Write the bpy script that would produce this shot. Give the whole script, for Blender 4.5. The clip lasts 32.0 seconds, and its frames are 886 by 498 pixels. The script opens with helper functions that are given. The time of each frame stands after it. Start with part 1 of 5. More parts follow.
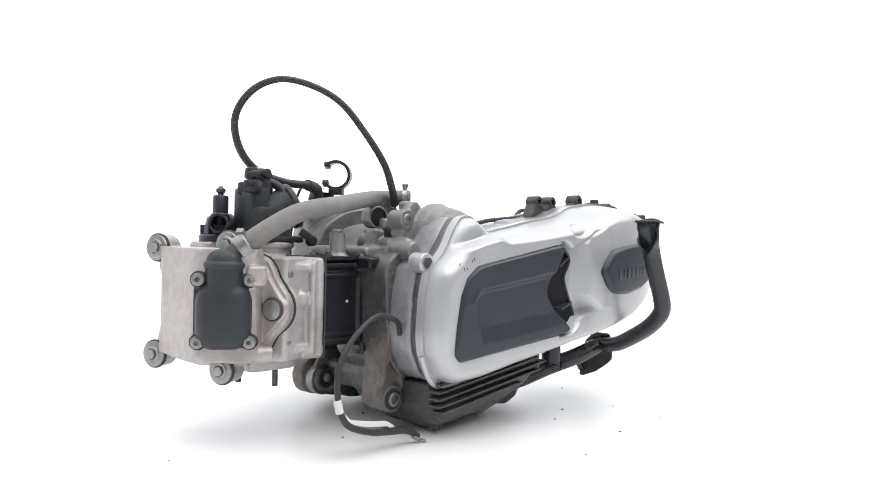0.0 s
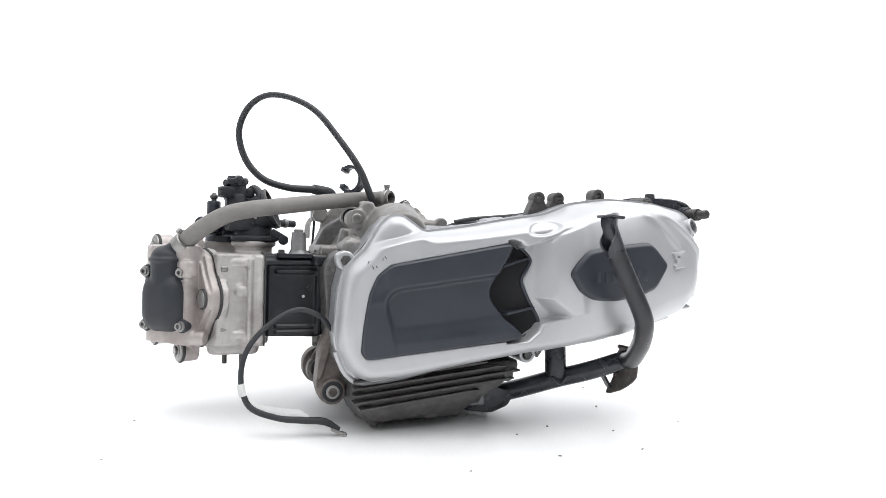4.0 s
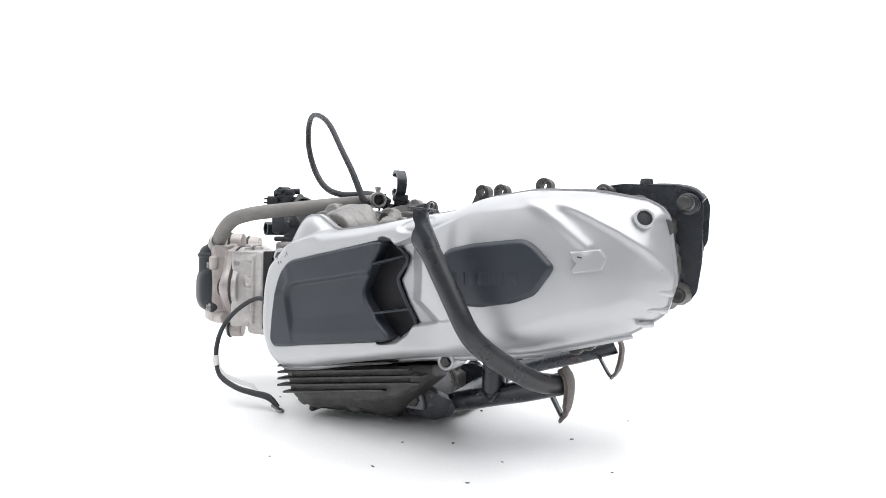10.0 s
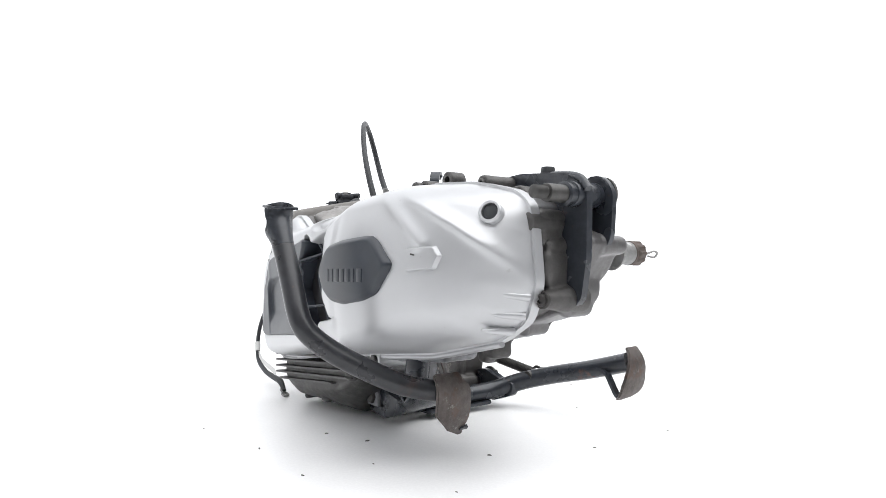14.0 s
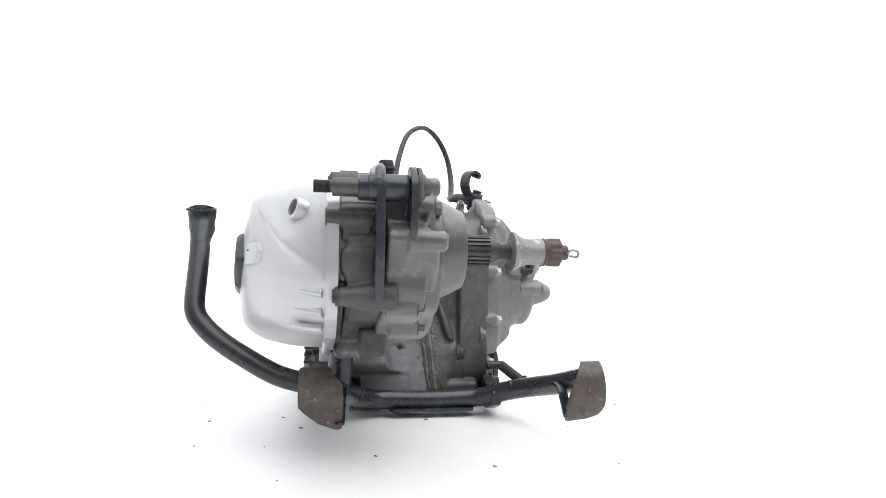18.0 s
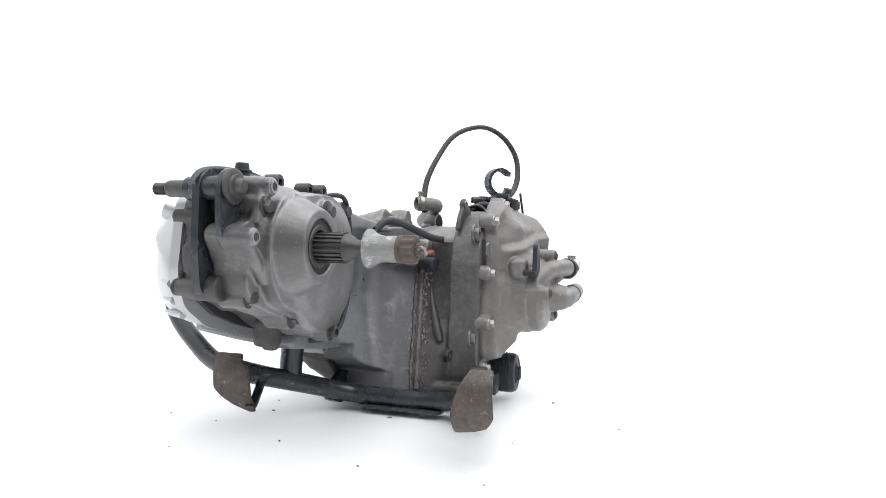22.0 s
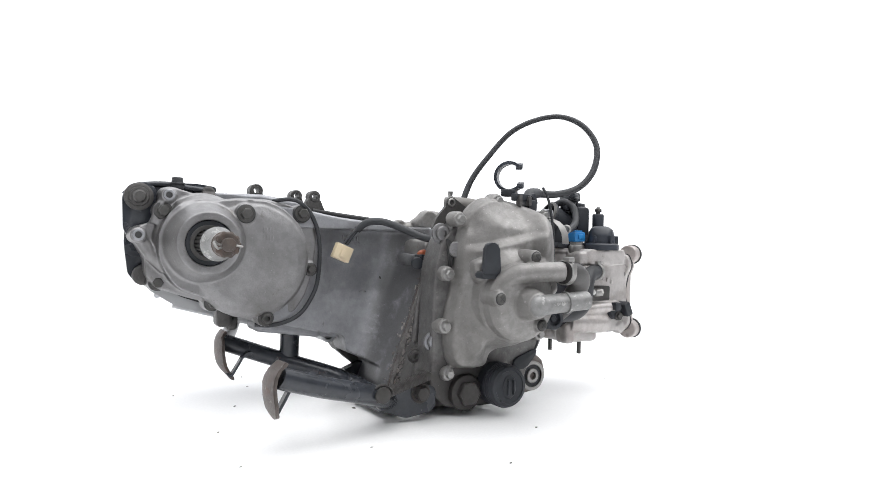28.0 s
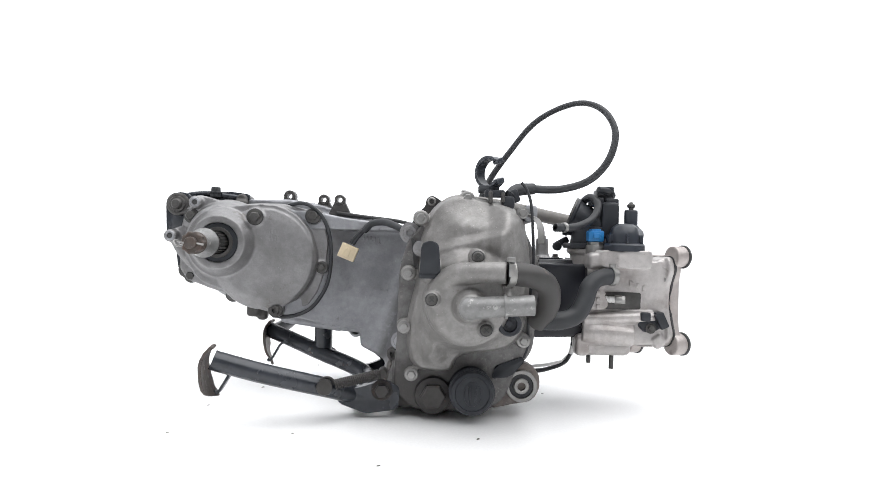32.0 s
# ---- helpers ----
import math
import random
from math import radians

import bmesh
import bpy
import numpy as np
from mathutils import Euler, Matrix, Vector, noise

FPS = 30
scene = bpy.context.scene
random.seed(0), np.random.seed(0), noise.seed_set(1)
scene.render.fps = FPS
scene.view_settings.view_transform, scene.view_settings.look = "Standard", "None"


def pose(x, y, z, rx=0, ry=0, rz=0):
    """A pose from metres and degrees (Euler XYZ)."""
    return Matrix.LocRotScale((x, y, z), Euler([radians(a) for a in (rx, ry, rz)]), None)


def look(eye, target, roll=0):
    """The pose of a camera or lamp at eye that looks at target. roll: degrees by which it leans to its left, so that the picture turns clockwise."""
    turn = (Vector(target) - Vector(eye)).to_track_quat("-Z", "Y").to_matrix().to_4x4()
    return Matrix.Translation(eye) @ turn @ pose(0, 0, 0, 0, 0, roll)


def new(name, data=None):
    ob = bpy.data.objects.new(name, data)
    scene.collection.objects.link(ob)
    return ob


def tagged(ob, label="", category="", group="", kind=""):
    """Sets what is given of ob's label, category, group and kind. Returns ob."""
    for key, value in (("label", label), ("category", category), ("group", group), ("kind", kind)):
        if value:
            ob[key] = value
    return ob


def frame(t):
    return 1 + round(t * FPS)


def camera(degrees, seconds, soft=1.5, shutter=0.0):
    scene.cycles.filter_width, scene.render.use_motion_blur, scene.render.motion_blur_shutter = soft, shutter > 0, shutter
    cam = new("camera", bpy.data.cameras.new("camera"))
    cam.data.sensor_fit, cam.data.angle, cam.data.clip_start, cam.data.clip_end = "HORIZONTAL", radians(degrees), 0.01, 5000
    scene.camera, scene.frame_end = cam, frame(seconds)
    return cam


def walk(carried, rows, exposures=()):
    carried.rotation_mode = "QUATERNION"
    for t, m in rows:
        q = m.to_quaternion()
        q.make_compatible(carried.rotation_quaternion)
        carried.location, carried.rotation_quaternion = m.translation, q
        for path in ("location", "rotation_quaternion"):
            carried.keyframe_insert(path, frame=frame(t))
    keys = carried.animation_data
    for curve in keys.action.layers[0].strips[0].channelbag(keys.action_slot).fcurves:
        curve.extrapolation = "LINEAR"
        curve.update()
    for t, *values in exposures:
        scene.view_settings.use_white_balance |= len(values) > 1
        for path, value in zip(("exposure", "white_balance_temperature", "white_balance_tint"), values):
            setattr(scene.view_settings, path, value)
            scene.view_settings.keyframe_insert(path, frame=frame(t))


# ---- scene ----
# The camera stands still on its tripod; the engine turns on the spot in front of it.
cam = camera(65.8, 32.0, soft=0.75)
EYE = Vector((0.0, -1.0, 0.235))
YAW, PITCH, ROLL = 1.739, 0.590, 1.289
AIM = EYE + Vector((math.sin(radians(YAW)) * math.cos(radians(PITCH)),
                    math.cos(radians(YAW)) * math.cos(radians(PITCH)),
                    -math.sin(radians(PITCH))))
walk(cam, [(0.0, look(EYE, AIM, ROLL)), (32.0, look(EYE, AIM, ROLL))])


def turn(t):
    """How far the engine has turned about the upright axis at t seconds, in degrees."""
    return 46.0 - 7.0768 * t + 0.0687 * (t - 16) - 0.0015 * (t - 16) ** 2


# ---- light ----
world = bpy.data.worlds.new("studio")
scene.world = world
world.use_nodes = True
bg = world.node_tree.nodes["Background"]
bg.inputs["Color"].default_value = (0.975, 0.99, 1.02, 1)
bg.inputs["Strength"].default_value = 1.55
scene.view_settings.exposure = 0.0

# a broad bank of ceiling lights over the set
bank = bpy.data.lights.new("ceiling_bank", "SUN")
bank.energy, bank.angle, bank.color = 2.3, radians(80), (1.0, 0.995, 0.985)
bank_lamp = new("ceiling_bank", bank)
bank_lamp.matrix_world = look((1.0, -0.7, 2.6), (0, 0, 0))


# depth of the unseen panel behind the camera, added to dim light from there
BLOCKER_Y = -2.6

# ---- materials ----
def material(name, base, rough, metal=0.0, dirt=None, dirt_amount=0.5, dirt_scale=14.0, grain=900.0,
             bump=0.15, blotch=0.18, spec=0.5, coat=0.0, stain=None, stain_amount=0.0, stain_scale=30.0, mottle=0.0, pits=0.0,
             rear_tone=None, rear_amount=0.7, rear_from=0.0, rear_to=0.6, leak=None, leak_at=(-0.02, 0.085, 0.03), leak_reach=0.075):
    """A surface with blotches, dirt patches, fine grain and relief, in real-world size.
    Rear-facing sides can take a tone of their own; leak: oil that spread from one spot."""
    m = bpy.data.materials.new(name)
    m.use_nodes = True
    nt = m.node_tree
    n, l = nt.nodes, nt.links
    b = n["Principled BSDF"]
    tc = n.new("ShaderNodeTexCoord")

    def noise_node(scale, detail, rough_=0.55, offset=0.0):
        mp = n.new("ShaderNodeMapping")
        mp.inputs["Location"].default_value = (offset, offset * 0.7, -offset)
        l.new(tc.outputs["Object"], mp.inputs["Vector"])
        t = n.new("ShaderNodeTexNoise")
        t.inputs["Scale"].default_value = scale
        t.inputs["Detail"].default_value = detail
        t.inputs["Roughness"].default_value = rough_
        l.new(mp.outputs["Vector"], t.inputs["Vector"])
        return t

    def ramp(src, lo, hi):
        r = n.new("ShaderNodeMapRange")
        r.interpolation_type = "SMOOTHSTEP"
        r.inputs["From Min"].default_value, r.inputs["From Max"].default_value = lo, hi
        l.new(src, r.inputs["Value"])
        return r.outputs["Result"]

    def mix(fac, a, c, scale=1.0):
        x = n.new("ShaderNodeMix")
        x.data_type = "RGBA"
        if scale != 1.0:
            k = n.new("ShaderNodeMath")
            k.operation = "MULTIPLY"
            k.inputs[1].default_value = scale
            l.new(fac, k.inputs[0])
            fac = k.outputs[0]
        l.new(fac, x.inputs["Factor"])
        for sock, val in ((x.inputs["A"], a), (x.inputs["B"], c)):
            if isinstance(val, tuple):
                sock.default_value = (*val, 1)
            else:
                l.new(val, sock)
        return x.outputs["Result"]

    big = noise_node(22.0, 4.0)
    fine = noise_node(grain, 3.0, 0.6, 3.1)
    dark = tuple(c * (1 - blotch) for c in base)
    light = tuple(min(1, c * (1 + blotch)) for c in base)
    col = mix(ramp(big.outputs["Fac"], 0.35, 0.68), dark, light)
    mid = None
    if mottle:
        mid = noise_node(95.0, 8.0, 0.68, 21.9)
        lo, hi = tuple(c * (1 - mottle) for c in base), tuple(min(1, c * (1 + mottle)) for c in base)
        shade = mix(ramp(mid.outputs["Fac"], 0.36, 0.66), lo, hi)
        mm = n.new("ShaderNodeMix")
        mm.data_type = "RGBA"
        mm.inputs["Factor"].default_value = 0.5
        l.new(col, mm.inputs["A"]), l.new(shade, mm.inputs["B"])
        col = mm.outputs["Result"]
    if dirt:
        patch = noise_node(dirt_scale, 6.0, 0.65, 7.7)
        col = mix(ramp(patch.outputs["Fac"], 0.62 - 0.3 * dirt_amount, 0.82 - 0.25 * dirt_amount), col, dirt, 0.66)
    if stain:
        spot = noise_node(stain_scale, 8.0, 0.7, 15.3)
        col = mix(ramp(spot.outputs["Fac"], 0.66 - 0.2 * stain_amount, 0.72 - 0.16 * stain_amount), col, stain, 0.62)
    # another tone on rear-facing sides, broken up by noise
    if rear_tone:
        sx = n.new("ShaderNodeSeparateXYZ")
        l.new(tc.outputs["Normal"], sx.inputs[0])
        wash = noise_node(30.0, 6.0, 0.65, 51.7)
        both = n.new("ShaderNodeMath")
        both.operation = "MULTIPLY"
        l.new(ramp(sx.outputs["X"], rear_from, rear_to), both.inputs[0]), l.new(ramp(wash.outputs["Fac"], 0.2, 0.5), both.inputs[1])
        col = mix(both.outputs[0], col, rear_tone, rear_amount)
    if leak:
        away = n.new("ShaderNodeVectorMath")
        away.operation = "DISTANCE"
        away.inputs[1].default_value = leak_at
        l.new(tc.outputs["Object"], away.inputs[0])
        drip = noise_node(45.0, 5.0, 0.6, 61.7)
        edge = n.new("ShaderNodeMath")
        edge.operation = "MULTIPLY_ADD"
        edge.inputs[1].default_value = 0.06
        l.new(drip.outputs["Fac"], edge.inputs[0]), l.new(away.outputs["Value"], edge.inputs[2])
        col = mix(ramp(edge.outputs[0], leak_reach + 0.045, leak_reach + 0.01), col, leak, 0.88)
    if pits:
        pit = noise_node(330.0, 2.0, 0.5, 31.3)
        col = mix(ramp(pit.outputs["Fac"], 0.68, 0.75), col, tuple(c * 0.35 for c in base), pits)
        glint = noise_node(260.0, 2.0, 0.5, 41.3)
        col = mix(ramp(glint.outputs["Fac"], 0.69, 0.75), col, tuple(min(1, c * 1.9) for c in base), pits * 0.8)
    speck = mix(ramp(fine.outputs["Fac"], 0.3, 0.75), tuple(c * 0.9 for c in base), tuple(min(1, c * 1.1) for c in base))
    fin = n.new("ShaderNodeMix")
    fin.data_type = "RGBA"
    fin.inputs["Factor"].default_value = 0.25
    l.new(col, fin.inputs["A"]), l.new(speck, fin.inputs["B"])
    l.new(fin.outputs["Result"], b.inputs["Base Color"])
    rr = n.new("ShaderNodeMapRange")
    rr.inputs["To Min"].default_value, rr.inputs["To Max"].default_value = max(0.04, rough - 0.1), min(1, rough + 0.12)
    l.new(big.outputs["Fac"], rr.inputs["Value"])
    l.new(rr.outputs["Result"], b.inputs["Roughness"])
    b.inputs["Metallic"].default_value = metal
    b.inputs["Specular IOR Level"].default_value = spec
    if coat:
        b.inputs["Coat Weight"].default_value, b.inputs["Coat Roughness"].default_value = coat, 0.12
    if bump:
        bp = n.new("ShaderNodeBump")
        bp.inputs["Strength"].default_value, bp.inputs["Distance"].default_value = bump, 0.0006
        if mid:
            add = n.new("ShaderNodeMath")
            add.operation = "MULTIPLY_ADD"
            add.inputs[1].default_value = 1.6
            l.new(mid.outputs["Fac"], add.inputs[0]), l.new(fine.outputs["Fac"], add.inputs[2])
            l.new(add.outputs[0], bp.inputs["Height"])
        else:
            l.new(fine.outputs["Fac"], bp.inputs["Height"])
        l.new(bp.outputs["Normal"], b.inputs["Normal"])
    return m


M_FLOOR = material("white_floor_paint", (0.9, 0.9, 0.9), 0.34, bump=0.02, blotch=0.012, grain=300, spec=0.5)
M_BLOCK_FRONT = material("front_blocker_grey", (0.25, 0.25, 0.255), 0.8, bump=0.05, blotch=0.06, grain=40)
M_BLOCK_WEST = material("west_blocker_pale", (0.75, 0.75, 0.75), 0.8, bump=0.05, blotch=0.05, grain=40)
M_BLOCK_EAST = material("east_blocker_grey", (0.30, 0.30, 0.305), 0.9, bump=0.05, blotch=0.1, grain=40)
M_SILVER = material("silver_paint", (0.505, 0.510, 0.522), 0.38, 0.54, bump=0.04, blotch=0.03, grain=1500, coat=0.15,
                    stain=(0.36, 0.35, 0.345), stain_amount=0.06, stain_scale=60)
M_PANEL = material("anthracite_plastic", (0.028, 0.033, 0.043), 0.34, bump=0.05, blotch=0.1, grain=1400, spec=0.5)
M_BLACK = material("black_plastic", (0.030, 0.033, 0.039), 0.45, bump=0.05, blotch=0.2, spec=0.35)
# blacker than the plastic, to stand for shade inside hollows
M_HOLLOW = material("hollow_shade_black", (0.014, 0.014, 0.016), 0.6, bump=0.08, blotch=0.2, spec=0.25)
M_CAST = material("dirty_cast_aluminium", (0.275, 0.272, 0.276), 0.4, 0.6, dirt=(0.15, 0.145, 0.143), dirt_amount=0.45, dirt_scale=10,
                  bump=0.45, blotch=0.12, grain=500, stain=(0.13, 0.115, 0.105), stain_amount=0.3, stain_scale=42, mottle=0.24, pits=0.35, rear_tone=(0.062, 0.059, 0.057), rear_amount=0.85, rear_from=0.3, rear_to=0.85)
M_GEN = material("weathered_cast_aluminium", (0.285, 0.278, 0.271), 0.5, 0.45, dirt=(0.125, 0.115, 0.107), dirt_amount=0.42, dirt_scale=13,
                 bump=0.5, blotch=0.12, grain=480, stain=(0.17, 0.15, 0.135), stain_amount=0.34, stain_scale=70, spec=0.5, mottle=0.34, pits=0.55, rear_tone=(0.13, 0.124, 0.118), rear_amount=0.65)
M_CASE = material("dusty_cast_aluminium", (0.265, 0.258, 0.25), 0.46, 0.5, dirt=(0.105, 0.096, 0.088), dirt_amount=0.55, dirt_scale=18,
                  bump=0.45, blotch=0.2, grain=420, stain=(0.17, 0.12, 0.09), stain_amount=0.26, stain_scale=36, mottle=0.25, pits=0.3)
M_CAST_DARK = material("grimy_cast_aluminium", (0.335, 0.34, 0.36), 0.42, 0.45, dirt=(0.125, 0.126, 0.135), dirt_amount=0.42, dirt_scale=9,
                       bump=0.35, blotch=0.12, grain=420, stain=(0.10, 0.08, 0.07), stain_amount=0.16, stain_scale=45, mottle=0.22, pits=0.3, rear_tone=(0.075, 0.072, 0.070), rear_amount=0.88)
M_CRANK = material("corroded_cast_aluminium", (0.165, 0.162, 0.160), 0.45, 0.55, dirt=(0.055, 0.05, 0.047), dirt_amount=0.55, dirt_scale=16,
                   bump=0.6, blotch=0.22, grain=420, stain=(0.30, 0.285, 0.272), stain_amount=0.42, stain_scale=120, mottle=0.4, pits=0.7, rear_tone=(0.075, 0.072, 0.07), rear_amount=0.5, leak=(0.034, 0.031, 0.029))
M_GRIME = material("sooty_casting", (0.088, 0.085, 0.083), 0.48, 0.45, dirt=(0.05, 0.048, 0.046), dirt_amount=0.5,
                   bump=0.5, blotch=0.25, grain=420, stain=(0.2, 0.19, 0.18), stain_amount=0.2, stain_scale=36, mottle=0.3, pits=0.3)
M_SUMP = material("oily_sump_metal", (0.088, 0.086, 0.084), 0.48, 0.3, dirt=(0.03, 0.027, 0.024), dirt_amount=0.6,
                  bump=0.4, blotch=0.25, grain=420, mottle=0.4, pits=0.4)
M_HEAD = material("bright_cast_aluminium", (0.50, 0.478, 0.468), 0.42, 0.45, dirt=(0.22, 0.178, 0.16), dirt_amount=0.5, dirt_scale=20,
                  bump=0.25, blotch=0.14, grain=600, stain=(0.13, 0.11, 0.10), stain_amount=0.16, stain_scale=34, mottle=0.2, pits=0.2)
M_VALVE = material("warm_cast_aluminium", (0.45, 0.412, 0.397), 0.42, 0.45, dirt=(0.26, 0.215, 0.20), dirt_amount=0.5, dirt_scale=15,
                   bump=0.25, blotch=0.12, grain=600, stain=(0.14, 0.115, 0.105), stain_amount=0.12, stain_scale=30, mottle=0.18, pits=0.25)
M_CYL = material("black_painted_casting", (0.011, 0.012, 0.017), 0.3, bump=0.2, blotch=0.25, grain=500, spec=0.5)
M_STEEL = material("zinc_steel", (0.32, 0.316, 0.308), 0.38, 0.8, dirt=(0.2, 0.18, 0.15), dirt_amount=0.3, bump=0.1, blotch=0.12, mottle=0.2)
M_DARKSTEEL = material("dark_steel", (0.09, 0.088, 0.085), 0.45, 0.6, bump=0.15, blotch=0.25, mottle=0.3)
M_RUST = material("rusty_steel", (0.112, 0.096, 0.089), 0.5, 0.4, dirt=(0.125, 0.06, 0.038), dirt_amount=0.42, dirt_scale=48,
                  bump=0.6, blotch=0.35, grain=400, stain=(0.40, 0.385, 0.37), stain_amount=0.4, stain_scale=110, mottle=0.5, pits=0.7)
M_OILY = material("oily_dark_steel", (0.052, 0.049, 0.047), 0.38, 0.35, bump=0.2, blotch=0.3, stain=(0.13, 0.06, 0.035), stain_amount=0.3, stain_scale=60, mottle=0.3)
M_NUT = material("deep_rust", (0.092, 0.076, 0.068), 0.55, 0.3, dirt=(0.105, 0.06, 0.044), dirt_amount=0.5, dirt_scale=60, bump=0.5, blotch=0.3, grain=400, stain=(0.30, 0.28, 0.27), stain_amount=0.25, stain_scale=120, mottle=0.4, pits=0.6)
M_SCREW = material("blackened_screw", (0.04, 0.04, 0.041), 0.5, 0.2, bump=0.1, blotch=0.2)
M_STAND = material("black_stand_paint", (0.030, 0.034, 0.042), 0.25, 0.1, bump=0.15, blotch=0.2, grain=600,
                   stain=(0.15, 0.072, 0.046), stain_amount=0.2, stain_scale=17, mottle=0.3, pits=0.25, spec=0.6)
M_LEVER = material("worn_lever_paint", (0.024, 0.025, 0.029), 0.28, 0.1, bump=0.2, blotch=0.25, grain=600, dirt=(0.10, 0.052, 0.038), dirt_amount=0.1, dirt_scale=20,
                   stain=(0.13, 0.062, 0.042), stain_amount=0.26, stain_scale=60, mottle=0.3, pits=0.4, spec=0.55)
M_RUBBER = material("black_rubber", (0.036, 0.038, 0.042), 0.5, bump=0.15, blotch=0.2, spec=0.4)
M_STAINED = material("stained_rubber", (0.045, 0.043, 0.042), 0.5, bump=0.15, blotch=0.2, stain=(0.33, 0.24, 0.19), stain_amount=0.34, stain_scale=28)
M_HOSE = material("grey_rubber_hose", (0.205, 0.196, 0.186), 0.6, bump=0.25, blotch=0.14, grain=500, dirt=(0.19, 0.178, 0.163), dirt_amount=0.45, mottle=0.15)
M_BLUE = material("blue_plastic", (0.02, 0.2, 0.5), 0.4, bump=0.03, blotch=0.08)
M_CREAM = material("cream_plastic", (0.62, 0.52, 0.36), 0.45, bump=0.05, blotch=0.1)
M_ORANGE = material("orange_plastic", (0.45, 0.12, 0.05), 0.5, bump=0.05, blotch=0.2)
M_TAPE = material("white_tape", (0.7, 0.7, 0.69), 0.5, bump=0.1, blotch=0.08)
M_CHIP = material("dark_debris", (0.12, 0.11, 0.1), 0.7, bump=0.3, blotch=0.4)
# for gaskets, and for shade painted into gaps and holes
M_GASKET_SHADE = material("gasket_and_gap_shade", (0.042, 0.042, 0.043), 0.6, bump=0.1)
M_RUSTCAST = material("brown_stained_casting", (0.20, 0.176, 0.163), 0.55, 0.4, dirt=(0.06, 0.05, 0.045), dirt_amount=0.5,
                      bump=0.5, blotch=0.25, grain=420, stain=(0.22, 0.2, 0.19), stain_amount=0.2, stain_scale=40, mottle=0.4, pits=0.4)
M_FLAKY = material("flaking_corroded_joint", (0.14, 0.134, 0.13), 0.6, 0.2, bump=0.8, blotch=0.3, grain=420, stain=(0.40, 0.38, 0.365), stain_amount=0.45, stain_scale=150, mottle=0.5, pits=0.9)
M_FLAKE = material("pale_aluminium_scale", (0.29, 0.272, 0.258), 0.6, 0.2, bump=0.5, blotch=0.4, grain=500, stain=(0.16, 0.085, 0.055), stain_amount=0.5, stain_scale=130)
M_OXIDE = material("oxidised_aluminium", (0.25, 0.25, 0.248), 0.5, 0.5, bump=0.5, blotch=0.2, grain=500, stain=(0.68, 0.68, 0.66), stain_amount=0.5, stain_scale=70, mottle=0.3)


# ---- shape helpers ----
def finish(bm, name, angle=38):
    me = bpy.data.meshes.new(name)
    bmesh.ops.recalc_face_normals(bm, faces=bm.faces)
    bm.to_mesh(me)
    bm.free()
    me.shade_smooth()
    me.set_sharp_from_angle(angle=radians(angle))
    return me


def part(name, bm, mat, parent, label="", angle=38):
    """One mesh under a thing or a part; bm is a bmesh or a ready mesh."""
    me = bm if isinstance(bm, bpy.types.Mesh) else finish(bm, name, angle)
    me.materials.clear()
    me.materials.append(mat)
    ob = new(name, me)
    ob.parent = parent
    if label:
        ob["label"] = label
    return ob


def frame_of(axis):
    a = Vector(axis).normalized()
    u = a.orthogonal().normalized()
    if abs(a.z) < 0.9:
        u = Vector((0, 0, 1)).cross(a).normalized()
    return a, u, a.cross(u)


def lathe(prof, origin, axis, n=32, bm=None, closed=True):
    """Revolves (radius, height) pairs about an axis."""
    bm = bm or bmesh.new()
    o = Vector(origin)
    a, u, v = frame_of(axis)
    rings = []
    for r, h in prof:
        if r < 1e-6:
            rings.append([bm.verts.new(o + a * h)])
        else:
            rings.append([bm.verts.new(o + a * h + (u * math.cos(k * math.tau / n) + v * math.sin(k * math.tau / n)) * r) for k in range(n)])
    for p, q in zip(rings, rings[1:]):
        for k in range(n):
            j = (k + 1) % n
            if len(p) == 1 and len(q) == 1:
                continue
            if len(p) == 1:
                bm.faces.new((p[0], q[k], q[j]))
            elif len(q) == 1:
                bm.faces.new((p[k], p[j], q[0]))
            else:
                bm.faces.new((p[k], p[j], q[j], q[k]))
    if closed:
        for ring in (rings[0], rings[-1]):
            if len(ring) > 1:
                bm.faces.new(ring)
    return bm


def cyl(p, q, r, r2=None, n=28, edge=0.0015, bm=None):
    """A cylinder or cone from p to q with softened rims."""
    p, q = Vector(p), Vector(q)
    h = (q - p).length
    r2 = r if r2 is None else r2
    e = min(edge, h * 0.4, r * 0.4, r2 * 0.4)
    return lathe([(r - e, 0), (r - 0.3 * e, 0.3 * e), (r, e), (r2, h - e), (r2 - 0.3 * e, h - 0.3 * e), (r2 - e, h)], p, q - p, n, bm)


def ring(p, q, r, hole, n=28, edge=0.001, bm=None):
    """A sleeve from p to q with an open bore."""
    p, q = Vector(p), Vector(q)
    h = (q - p).length
    e = edge
    bm = bm or bmesh.new()
    start = len(bm.verts)
    lathe([(hole, 0), (r - e, 0), (r, e), (r, h - e), (r - e, h), (hole, h), (hole, 0)], p, q - p, n, bm, closed=False)
    bm.verts.ensure_lookup_table()
    bmesh.ops.remove_doubles(bm, verts=bm.verts[start:], dist=1e-6)
    return bm


def fillet(poly, r, n=4):
    """Rounds the corners of a flat outline."""
    out = []
    k = len(poly)
    for i in range(k):
        p, a, b = (Vector(poly[j % k]) for j in (i, i - 1, i + 1))
        da, db = (a - p), (b - p)
        d = min(r, da.length * 0.45, db.length * 0.45)
        s, e = p + da.normalized() * d, p + db.normalized() * d
        for j in range(n + 1):
            t = j / n
            out.append(tuple((1 - t) ** 2 * s + 2 * t * (1 - t) * p + t * t * e))
    return out


